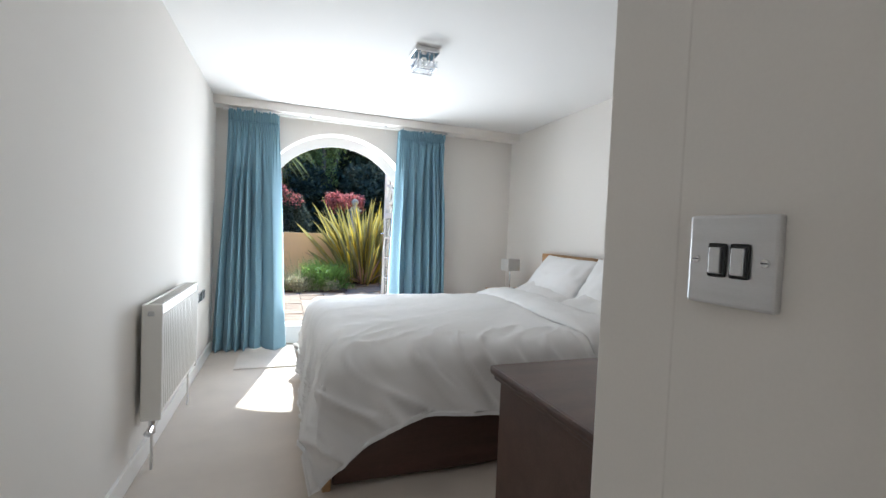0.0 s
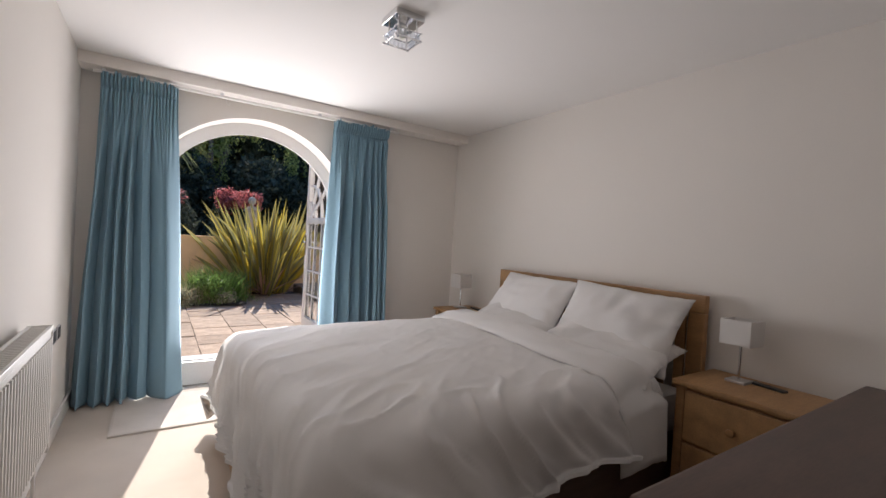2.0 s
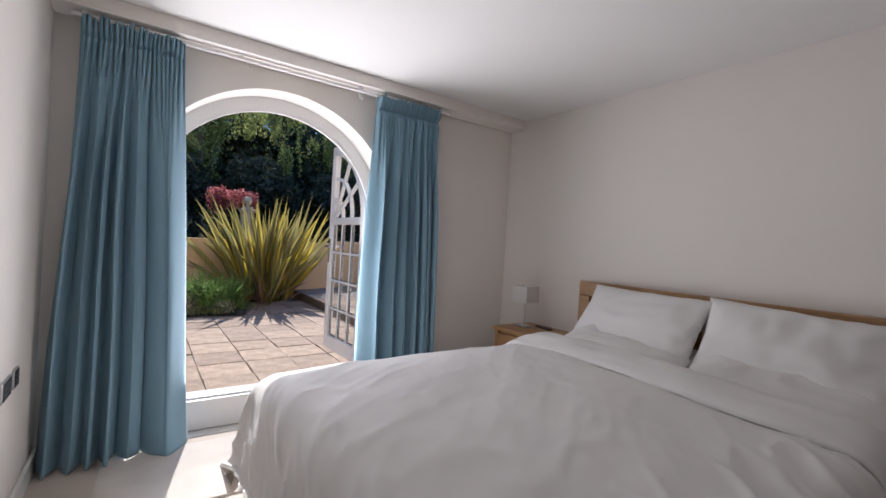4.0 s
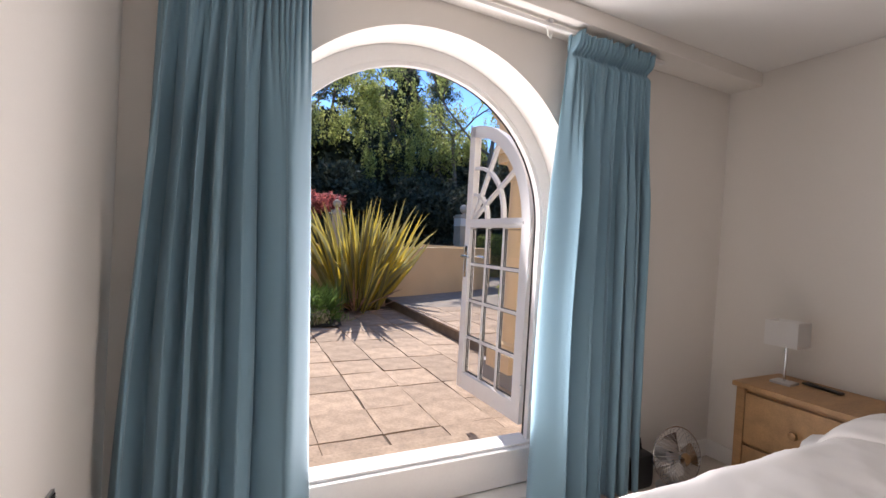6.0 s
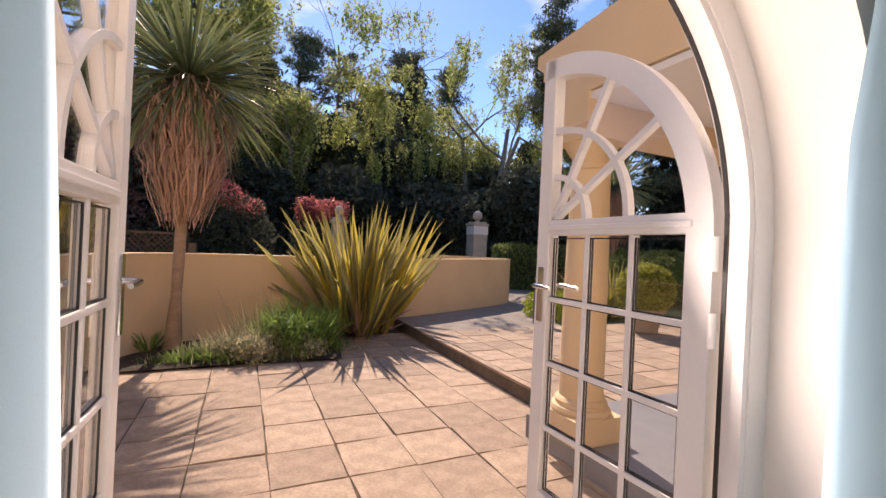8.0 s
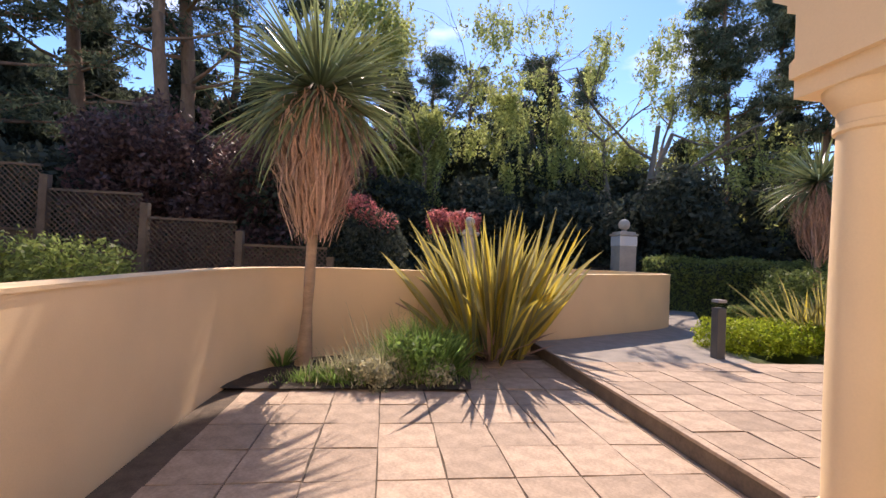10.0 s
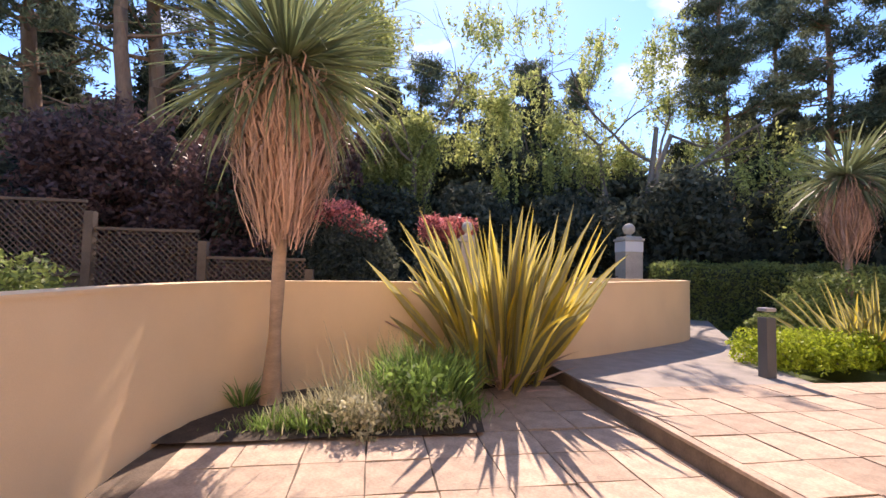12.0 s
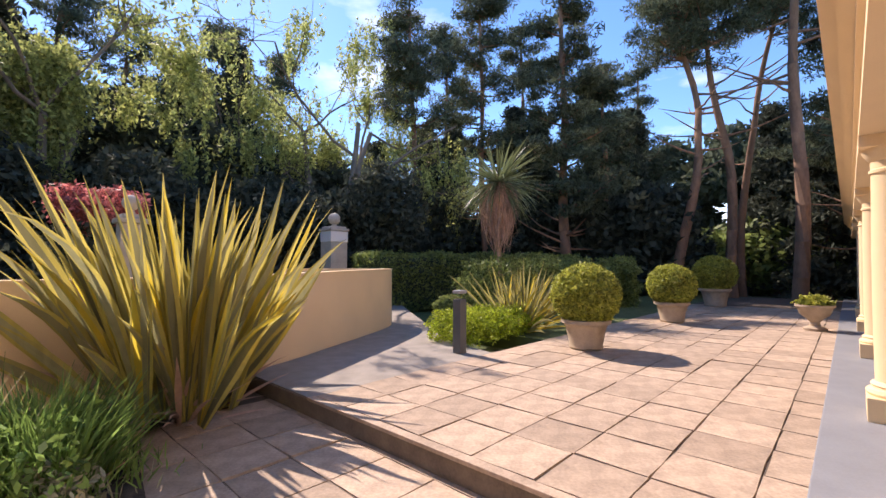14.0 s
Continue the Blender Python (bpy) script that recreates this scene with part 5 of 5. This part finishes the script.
potted_ball((8.25, 5.62, TZ), 0.88, 31)
potted_ball((12.8, 5.6, TZ), 0.88, 32)
potted_ball((18.1, 5.75, TZ), 1.08, 33)
urn = thing("urn", "footed stone urn planted with yellow-green leaves on the terrace", "urn", "", (13.3, 3.05, TZ))
bm = B()
lathe(bm, [(0.19, 0), (0.20, 0.05), (0.09, 0.10), (0.08, 0.17), (0.12, 0.22), (0.25, 0.33), (0.29, 0.46), (0.33, 0.49), (0.33, 0.53), (0.28, 0.52), (0.05, 0.47)], 28)
part("bowl", bm, POT, urn, smooth=True)
rng = np.random.RandomState(41)
quads("leaves", leaves(rng, blob_points(rng, 1500, (0, 0, 0.57), (0.27, 0.27, 0.12)), 0.02, 0.05), BOXLEAF, urn)


def gate_pier(at, h, w, rb, label="rendered gate pier with a stone ball finial"):
    e = thing("gate_pier", label, "gate pier", "gate piers", at)
    b = B()
    box(b, -w / 2, w / 2, -w / 2, w / 2, 0, h, 0.01)
    part("shaft", b, PIER, e)
    b = B()
    box(b, -w / 2 - 0.05, w / 2 + 0.05, -w / 2 - 0.05, w / 2 + 0.05, h, h + 0.08, 0.02)
    box(b, -w / 2 + 0.02, w / 2 - 0.02, -w / 2 + 0.02, w / 2 - 0.02, h + 0.08, h + 0.15, 0.02)
    part("cap", b, PIER, e)
    if not rb:
        b = B()
        box(b, -w / 2 - 0.015, w / 2 + 0.015, -w / 2 - 0.015, w / 2 + 0.015, h - 0.36, h - 0.02, 0.012)
        part("capstone", b, TRIM, e, "pale block below the cap")
        rb = 0.2
    b = B()
    lathe(b, [(rb * 0.55, 0.15), (rb * 0.4, 0.21)] + [(max(0.02, rb * math.sin(a)), 0.21 + rb - rb * math.cos(a)) for a in [0.35 + 2.79 * i / 14 for i in range(15)]], 24, (0, 0, h))
    part("ball", b, PIER, e, "round weathered stone ball", smooth=True)
    return e


gate_pier((3.19, 10.84, PZ), 2.18, 0.32, 0.125)
gate_pier((9.6, 15.0, PZ), 2.66, 0.62, 0.0, "square rendered gate pier with pale block and stone ball")

# iron fence far behind the wall
for x0, x1, y in ((3.9, 9.2, 15.0), (10.0, 13.2, 15.6)):
    fe = thing("iron_fence", "black iron railing between the gate piers", "fence", "iron railings", (x0, y, PZ))
    for z in (0.3, 1.45):
        bm = B()
        box(bm, 0, x1 - x0, -0.015, 0.015, z, z + 0.03)
        part("rail", bm, BLACK, fe)
    for k in range(int((x1 - x0) / 0.13)):
        bm = B()
        tube(bm, [(0.06 + k * 0.13, 0, 0.0), (0.06 + k * 0.13, 0, 1.55), (0.06 + k * 0.13, 0, 1.65)], [0.009, 0.009, 0.002], 5)
        part("bar", bm, BLACK, fe)

# trellis fence at the left, behind the wall
tl = thing("trellis_fence", "weathered lattice trellis fence stepping down between square posts", "fence", "", (-5.6, 10.0, PZ))
for k in range(-2, 4):
    bm = B()
    box(bm, k * 1.87 - 0.075, k * 1.87 + 0.075, -0.075, 0.075, 0, 2.94 - 0.47 * k, 0.012)
    part("post", bm, TRELLIS, tl)
for k in range(-2, 3):
    x0, x1, top = k * 1.87 + 0.077, (k + 1) * 1.87 - 0.077, 2.84 - 0.47 * (k + 1) + 0.25
    low = top - 1.25
    for z in (low - 0.04, top):
        bm = B()
        box(bm, x0, x1, -0.03, 0.03, z, z + 0.05, 0.005)
        part("rail", bm, TRELLIS, tl)
    bm = B()
    box(bm, x0, x1, 0.035, 0.06, 0.0, low - 0.02)
    part("board", bm, TRELLIS, tl)
    for sgn in (-1, 1):
        for i in range(-9, 17):
            xa, xb, za, zb = x0 + i * 0.11, x0 + i * 0.11 + (top - low), low, top
            if xa < x0:
                za, xa = za + (x0 - xa), x0
            if xb > x1:
                zb, xb = zb - (xb - x1), x1
            if xb - xa > 0.04:
                if sgn < 0:
                    za, zb = low + top - za, low + top - zb
                bm = B()
                tube(bm, [(xa, 0.011 * sgn, za), (xb, 0.011 * sgn, zb)], 0.012, 4)
                part("lath", bm, TRELLIS, tl)


# ---- trees ----
def limbs(rng, p, d, ln, r, depth, out, ends, wig, up, split=3):
    """Grows a branch and its forks; keeps the twigs' ends."""
    pts, rr = [np.array(p)], [r]
    n = 5
    for i in range(n):
        d = d + rng.normal(0, wig, 3) + np.array((0, 0, up))
        d = d / np.linalg.norm(d)
        pts.append(pts[-1] + d * ln / n)
        rr.append(r * (1 - 0.5 * (i + 1) / n))
    out.append((pts, rr))
    if depth == 0:
        ends += [pts[-1], pts[-2], pts[-3]]
        return
    ends += [pts[-1]]
    for k in range(split):
        i = rng.randint(2, n + 1)
        side = rng.normal(0, 1, 3)
        dd = d * 0.7 + side / np.linalg.norm(side) * 0.8
        limbs(rng, pts[i], dd / np.linalg.norm(dd), ln * rng.uniform(0.5, 0.75), rr[i] * 0.6, depth - 1, out, ends, wig, up, split)


def broad_tree(at, h, lean, seed, label, mt, n, size, depth=3, droop=1.2, r=0.16, cl=0.45, stems=1, name="birch_tree", up=0.06):
    """A tree of forked stems whose leaves hang in strands from the twigs."""
    rng = np.random.RandomState(seed)
    e = thing(name, label, "tree", "", at)
    out, ends = [], []
    for s in range(stems):
        d = np.array((lean[0] + rng.normal(0, 0.15), lean[1] + rng.normal(0, 0.15), 1.0))
        limbs(rng, (0.15 * s, 0, -0.1), d / np.linalg.norm(d), h * 0.5, r, depth, out, ends, 0.16, up)
    b = B()
    for pts, rr in out:
        tube(b, pts, np.maximum(rr, 0.008), 7 if rr[0] > 0.05 else 4)
    part("trunk", b, BARK, e, smooth=True)
    ends = np.array(ends)
    ends = ends[rng.uniform(0, 1, len(ends)) < np.clip(1.0 - 1.0 * ends[:, 2] / h, 0.12, 0.75)]   # many high twigs are bare
    ns = n // 26
    o = ends[rng.randint(0, len(ends), ns)] + rng.normal(0, cl, (ns, 3)) * (1, 1, 0.6)
    ln = rng.uniform(0.25, 1.0, ns) * droop
    c = np.repeat(o, 26, 0)
    c[:, 2] -= np.repeat(ln, 26) * rng.uniform(0, 1, len(c))
    c += rng.normal(0, 0.07, c.shape)
    c[:, 2] = np.maximum(c[:, 2], 0.4)
    quads("crown", leaves(rng, c, 0.02, size, 1.8, 0.9), mt, e)
    return e


def pine(at, h, seed, label, bare=0.45, curve=(0, 0), n=9000, r=0.2, spread=1.9, mt=PINE, size=0.14, group="tall pines"):
    """A tall stem, bare or with dead snags below, and needle clumps along its boughs."""
    rng = np.random.RandomState(seed)
    e = thing("pine_tree", label, "pine tree", group, at)
    b = B()
    k = 14
    ph = rng.uniform(0, 6)
    hd = math.atan2(at[0] - 1.5, at[1] - 2.3)
    bow = [np.interp(i / k, np.linspace(0, 1, len(curve)), curve) for i in range(k + 1)]     # sideways bends of the stem
    pts = [np.array((bow[i] * math.cos(hd) + 0.12 * math.sin(i * 0.9 + ph), -bow[i] * math.sin(hd) + 0.1 * math.cos(i * 0.8 + ph), -0.2 + h * i / k)) for i in range(k + 1)]
    tube(b, pts, [r * (1 - 0.75 * i / k) for i in range(k + 1)], 9)
    cs, cr = [], []
    for q in range(52):
        low = q < 9
        f = bare * rng.uniform(0.5, 1.0) if low else bare + (1 - bare) * rng.uniform(0, 1)
        i = min(k - 1, int(f * k))
        p = pts[i] + (pts[i + 1] - pts[i]) * (f * k - i)
        az = rng.uniform(0, 2 * math.pi)
        ln = spread * (1.2 - 0.8 * max(0, f - bare) / (1 - bare + 1e-6)) * rng.uniform(0.45, 1.0)
        d = np.array((math.cos(az), math.sin(az), rng.uniform(-0.25, 0.35)))
        at_ = lambda t: p + d * ln * t + np.array((0, 0, 0.22 * ln * t * t))
        tube(b, [at_(t) + rng.normal(0, 0.06, 3) * t for t in (0, 0.33, 0.66, 1)], [0.05 * r / 0.2, 0.035 * r / 0.2, 0.022 * r / 0.2, 0.008], 5)
        if not low:
            for t in (0.45, 0.65, 0.85, 1.0):
                cs.append(at_(t) + rng.normal(0, 0.22, 3) * (1, 1, 0.4))
                cr.append(rng.uniform(0.3, 0.62))
    part("trunk", b, PINEBARK, e, smooth=True)
    cs, cr = np.array(cs), np.array(cr)
    n = n * 9 // 5
    w = rng.randint(0, len(cs), n)
    d = rng.normal(0, 1, (n, 3))
    d /= np.linalg.norm(d, axis=1)[:, None]
    c = cs[w] + d * cr[w][:, None] * (1.25, 1.25, 0.55) * rng.uniform(0.2, 1, (n, 1)) ** 0.5
    quads("crown", leaves(rng, c, 0.02, size, 4.5, 0.4), mt, e)
    return e


def polar(h, d, o=(1.5, 2.3)):
    """A place at a heading from straight ahead, turning right, and a distance."""
    return (o[0] + d * math.sin(radians(h)), o[1] + d * math.cos(radians(h)), PZ)


broad_tree(polar(-1, 18.5), 13.0, (0.34, 0.0), 51, "leaning birch with hanging light green foliage", BIRCH, 46000, 0.080, 3, 1.7, 0.22, cl=0.42, stems=2)
broad_tree(polar(33.0, 19.5), 16.5, (0.03, 0.0), 52, "twisted birch with several stems and thin light green leaves", BIRCH, 40000, 0.080, 3, 1.7, 0.20, cl=0.42, stems=3)
broad_tree(polar(24, 24), 15.0, (-0.05, 0.0), 53, "tall thin birch among the conifers", BIRCH, 18000, 0.085, 3, 1.5, 0.17, cl=0.40, stems=2)
broad_tree(polar(-11, 18), 9.0, (0.1, 0.0), 54, "spreading dark-leaved tree behind the wall", PURPLE, 14000, 0.12, 3, 0.6, 0.16, cl=0.6, name="broadleaf_tree")
broad_tree(polar(92, 34), 10, (0, 0), 57, "yellow-green tree far beyond the terrace", LIME, 8000, 0.14, 3, 0.6, 0.2, name="broadleaf_tree")

for k, (h, d, ht, bare, cv, n, r, sp) in enumerate((
        (-46, 17, 15, 0.3, (0.2, 0), 8000, 0.3, 3.0), (-38, 19, 17, 0.4, (0.2, 0), 6500, 0.34, 3.0), (-31, 15, 16, 0.55, (0.1, 0), 5000, 0.30, 2.6), (-28, 17, 18, 0.55, (0.1, 0), 5000, 0.36, 3.0), (-22, 20, 18, 0.4, (0, 0), 6500, 0.26, 2.8), (-14, 22, 18, 0.3, (0, 0), 8000, 0.25, 2.8), (-7, 25, 17, 0.25, (0, 0), 12000, 0.24, 2.8), (-1, 27, 17, 0.3, (0, 0), 9000, 0.24, 2.6), (5, 24, 14, 0.25, (0, 0), 10000, 0.24, 2.6),
        (10, 28, 15.5, 0.3, (0.2, 0), 9000, 0.22, 2.6), (20, 27, 15, 0.35, (0.2, 0), 10000, 0.2, 2.3), (26, 31, 16, 0.3, (0.2, 0), 9000, 0.2, 2.3), (42, 22, 16, 0.5, (0.5, 0), 9000, 0.2, 2.2),
        (47, 28, 17, 0.3, (0.2, 0), 11000, 0.22, 2.4), (51.5, 22, 16, 0.45, (0.2, 0), 10000, 0.2, 2.3), (57, 26, 16, 0.2, (0.1, 0), 12000, 0.22, 2.6), (62, 20, 15, 0.25, (0.1, 0), 14000, 0.26, 2.6),
        (67, 24, 12, 0.2, (0.1, 0), 11000, 0.22, 2.2), (74.5, 21, 14.5, 0.72, (0, 0.3, 0.9, 1.1, 0.2, 0.5), 8000, 0.24, 2.6), (80.2, 22, 15, 0.74, (0, 0, -0.1, -0.5, -0.8, -1.0), 8000, 0.24, 2.6), (80.9, 24, 16, 0.74, (0, 0.1, 0.3, 0.8, 1.6, 2.4), 7000, 0.2, 2.4), (85.8, 20, 18, 0.76, (0, 0.05, 0.1), 6000, 0.26, 2.2),
        (90, 22, 13, 0.35, (0.2, 0), 9000, 0.2, 2.2), (71, 32, 15, 0.25, (0.3, 0), 9000, 0.2, 2.6), (97, 28, 15, 0.3, (0.3, 0), 8000, 0.2, 2.6))):
    pine(polar(h, d), ht, 100 + k, "tall dark pine with a bare trunk and flat needle clumps", bare, cv, n, r, sp)


def spruce(at, h, seed, label, r=1.7, n=16000, mt=DARKLEAF):
    """A dense dark conifer: boughs in tiers that droop and shorten towards a spire."""
    rng = np.random.RandomState(seed)
    e = thing("spruce_tree", label, "conifer", "dark conifers", at)
    b = B()
    tube(b, [(0, 0, -0.2), (0.05, 0.03, h * 0.5), (0, 0, h)], [0.16, 0.1, 0.015], 7)
    part("trunk", b, PINEBARK, e, smooth=True)
    nb = 130
    f = rng.uniform(0.04, 1.0, nb) ** 0.9
    az = rng.uniform(0, 2 * math.pi, nb)
    ln = r * (1.04 - f) ** 0.7 * rng.uniform(0.65, 1.1, nb)
    k = rng.randint(0, nb, n)
    t = rng.uniform(0, 1, n) ** 0.6
    c = np.stack([np.cos(az[k]) * ln[k] * t, np.sin(az[k]) * ln[k] * t, f[k] * h - 0.35 * ln[k] * t ** 1.5], 1)
    c += rng.normal(0, 1, (n, 3)) * (0.16, 0.16, 0.10) * (0.5 + t[:, None])
    c[:, 2] = np.maximum(c[:, 2], 0.1)
    quads("crown", leaves(rng, c, 0.03, 0.17, 2.6, 0.5), mt, e)
    return e


for k, (h, d, ht, r) in enumerate(((-44, 20, 9, 2.2), (-36, 21, 11, 2.3), (-27, 20, 10, 2.2), (-19, 19, 9, 2.1), (-12, 20, 8.5, 2.2), (-6, 21, 8.5, 2.2), (0.5, 20, 10.2, 1.9), (4.5, 22, 9, 2.2), (10, 23, 9, 2.2), (15.5, 24, 11.2, 2.4), (21, 26, 13.5, 2.6), (27, 24, 7.0, 2.0), (32, 25, 8.0, 2.2), (38, 25, 8.5, 2.2), (44.5, 27, 10, 2.2), (48, 26, 9.5, 2.0), (56, 25, 10.5, 2.2), (59, 24, 9, 2.0), (65.5, 25, 12, 2.4), (70, 26, 10, 2.4), (84, 27, 9.5, 2.2), (88, 25, 7.5, 2.0))):
    spruce(polar(h, d), ht, 300 + k, "dense dark conifer in the shade behind the garden", r)


def wood_edge(h0, h1, d0, d1, zmax, n, seed, mt, label, size=0.2):
    """Close undergrowth and conifer skirts that cannot be told apart."""
    rng = np.random.RandomState(seed)
    bl = []
    for k in range(70):
        h, d = rng.uniform(h0, h1), rng.uniform(d0, d1)
        x, y, _ = polar(h, d)
        z = rng.uniform(0.1, 1.0) * zmax
        bl.append(((x, y, PZ + z), (rng.uniform(1.0, 2.0), rng.uniform(1.0, 2.0), rng.uniform(0.8, 1.8))))
    pts = np.concatenate([blob_points(rng, n // 70, c, r) for c, r in bl])
    pts[:, 2] = np.maximum(pts[:, 2], PZ)
    return tagged(quads("wood_edge", leaves(rng, pts, 0.08, size), mt), label, "undergrowth", "", "stuff")


wood_edge(-55, -12, 15, 19, 3.4, 110000, 61, DARKLEAF, "dense dark evergreen undergrowth behind the wall", 0.13)
wood_edge(-50, -5, 21, 25, 7.5, 80000, 162, DARKLEAF, "tall dark evergreen thicket behind the wall", 0.24)
wood_edge(-8, 33, 21, 25, 6.6, 90000, 163, DARKLEAF, "tall dark evergreen thicket behind the phormium", 0.24)
wood_edge(-14, 40, 17, 21, 4.2, 150000, 62, DARKLEAF, "dense dark evergreen undergrowth behind the wall", 0.13)
wood_edge(38, 75, 22, 26, 4.0, 60000, 63, DARKLEAF, "dense dark undergrowth below the pines")
wood_edge(72, 100, 26, 32, 3.0, 40000, 64, HEDGE, "dark shrubs at the far end of the terrace")
wood_edge(-75, -48, 12, 20, 5.0, 30000, 65, DARKLEAF, "dense dark evergreen undergrowth beside the wall")
wood_edge(58, 100, 32, 44, 11.0, 44000, 67, PINE, "dark conifers beyond the end of the terrace", 0.34)
wood_edge(-50, -20, 24, 34, 9.0, 24000, 68, PINE, "dark conifers far behind the wall", 0.34)
wood_edge(-60, 100, 40, 55, 7.5, 60000, 66, PINE, "far dark wood closing the garden", 0.4)

# the bush's inner shade is put into a second, darker leaf colour
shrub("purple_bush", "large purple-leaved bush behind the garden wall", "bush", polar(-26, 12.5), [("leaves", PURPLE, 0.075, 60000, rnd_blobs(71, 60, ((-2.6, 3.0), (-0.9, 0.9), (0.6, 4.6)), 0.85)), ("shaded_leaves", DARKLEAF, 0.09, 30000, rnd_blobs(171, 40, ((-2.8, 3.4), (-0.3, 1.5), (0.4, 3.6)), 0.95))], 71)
shrub("red_bush", "photinia bush with bright red young leaves behind the wall", "bush", polar(-5, 10.5), [("leaves", DARKLEAF, 0.06, 16000, rnd_blobs(72, 24, ((-1.5, 1.1), (-0.6, 0.6), (0.4, 2.5)), 0.65)), ("red_foliage", REDLEAF, 0.05, 2600, [((-1.6 + 0.30 * k, -0.1 + 0.2 * math.sin(k * 2.3), 3.35 - 0.10 * k + 0.12 * math.sin(k * 1.7)), (0.42, 0.45, 0.30)) for k in range(8)])], 72)
shrub("red_bush", "smaller red-tipped photinia bush behind the phormium", "bush", polar(8.5, 10.5), [("leaves", DARKLEAF, 0.06, 6000, rnd_blobs(74, 10, ((-0.6, 0.6), (-0.4, 0.4), (0.4, 2.1)), 0.5)), ("red_foliage", REDLEAF, 0.05, 4000, rnd_blobs(75, 8, ((-0.5, 0.6), (-0.4, 0.2), (2.3, 2.7)), 0.32))], 74)
shrub("hedge", "low pale green hedge beyond the curved wall", "hedge", (-4.9, 8.35, PZ), [("leaves", HEDGE, 0.05, 16000, [((-2.0 + 0.33 * k, 0.12 * math.sin(k * 2.1), 0.95 - 0.022 * k), (0.45, 0.5, 0.88)) for k in range(12)])], 76)


def clipped_hedge(at, turn, L, W, Hh, seed, label, n, mt=HEDGE):
    rng = np.random.RandomState(seed)
    e = thing("hedge", label, "hedge", "", at, turn)
    f = rng.uniform(0, 1, (n, 3)) * (L, W, Hh) - (L / 2, W / 2, 0)
    face = rng.randint(0, 5, n)
    f[face == 0, 2] = Hh
    f[face == 1, 1] = -W / 2
    f[face == 2, 1] = -W / 2
    f[face == 3, 0] = -L / 2
    f[face == 4, 2] *= 0.98
    f += np.sin(f[:, [1, 2, 0]] * 3) * 0.05
    quads("leaves", leaves(rng, f, 0.05, 0.055), mt, e)
    b = B()
    box(b, -L / 2 + 0.12, L / 2 - 0.12, -W / 2 + 0.12, W / 2 - 0.12, 0, Hh - 0.12, 0.1)
    part("dense_core", b, DARKLEAF, e)
    return e


clipped_hedge((14.5, 13.0, PZ), -24, 9.0, 1.4, 1.9, 81, "tall clipped dark green hedge behind the path", 26000)
for k, (x, y, r, hh) in enumerate(((11.3, 9.7, 1.0, 1.45), (13.0, 9.3, 1.0, 1.5), (14.8, 9.2, 1.1, 1.5), (9.9, 9.9, 0.5, 0.55))):
    shrub("clipped_shrub", "rounded clipped green shrub behind the low hedge", "shrub", (x, y, TZ - 0.05), [("leaves", HEDGE, 0.045, 7000, [((0, 0, hh * 0.55), (r, r, hh * 0.55))])], 90 + k, "clipped shrubs")
shrub("clipped_shrub", "drum-shaped clipped green shrub at the terrace edge", "shrub", (16.2, 8.2, TZ - 0.05), [("leaves", HEDGE, 0.05, 8000, [((0, 0, 0.6), (0.75, 0.75, 0.75)), ((0, 0, 1.2), (0.75, 0.75, 0.5))])], 95)
bm = B()
box(bm, 8.6, 24, 6.53, 9.2, TZ - 0.3, TZ - 0.02)
setting("ground_lawn", bm, GRASS, "strip of lawn beside the terrace", "lawn")


# ---- flags of the patio and the terrace ----
def flag_mesh(seed, w, d):
    rng = random.Random(seed)
    b = B()
    r = bmesh.ops.create_grid(b, x_segments=2, y_segments=2, size=0.5)
    for v in b.verts:
        ex, ey = abs(abs(v.co.x) - 0.5) < 1e-4, abs(abs(v.co.y) - 0.5) < 1e-4
        v.co.x, v.co.y = v.co.x * w, v.co.y * d
        if ex or ey:
            v.co.x += rng.uniform(-0.007, 0.006)
            v.co.y += rng.uniform(-0.007, 0.006)
        v.co.z = rng.uniform(-0.004, 0.002)
    top = list(b.faces)
    ed = [e for e in b.edges if e.is_boundary]
    ex = bmesh.ops.extrude_edge_only(b, edges=ed)
    for v in [g for g in ex["geom"] if isinstance(g, bmesh.types.BMVert)]:
        v.co.z = -0.03
        v.co.x *= 1.012
        v.co.y *= 1.012
    bmesh.ops.recalc_face_normals(b, faces=b.faces)
    me = bpy.data.meshes.new("flag")
    b.to_mesh(me)
    b.free()
    me.materials.append(PAVE)
    return me


FLAGS = {d: [flag_mesh(k, TS - JW, d - JW) for k in range(10)] for d in (TD, 0.512)}


def lay(parent, x0, nx, y0, ny, z, ok, dy=TD):
    rng = random.Random(nx * 100 + ny)
    for i in range(nx):
        for j in range(ny):
            x, y = x0 + TS * (i + 0.5), y0 + dy * (j + 0.5)
            if not ok(x, y):
                continue
            ob = new("flag", rng.choice(FLAGS[dy]))
            ob.parent = parent
            ob.matrix_basis = pose(x, y, z + rng.uniform(-0.004, 0.004), rng.uniform(-0.45, 0.45), rng.uniform(-0.45, 0.45), rng.choice((0, 180)) + rng.uniform(-0.3, 0.3))


def on_patio(x, y):
    inwall = x < -0.45
    inbed = y > 5.7 and x < 2.35
    return not inwall and not inbed and y < 7.4 and x < RX - 0.2


lay(patio, -0.873, 9, 0.404, 13, PZ, on_patio)
lay(terrace, RX + 0.06, 28, 2.43, 8, TZ, lambda x, y: y > 2.5, 0.512)
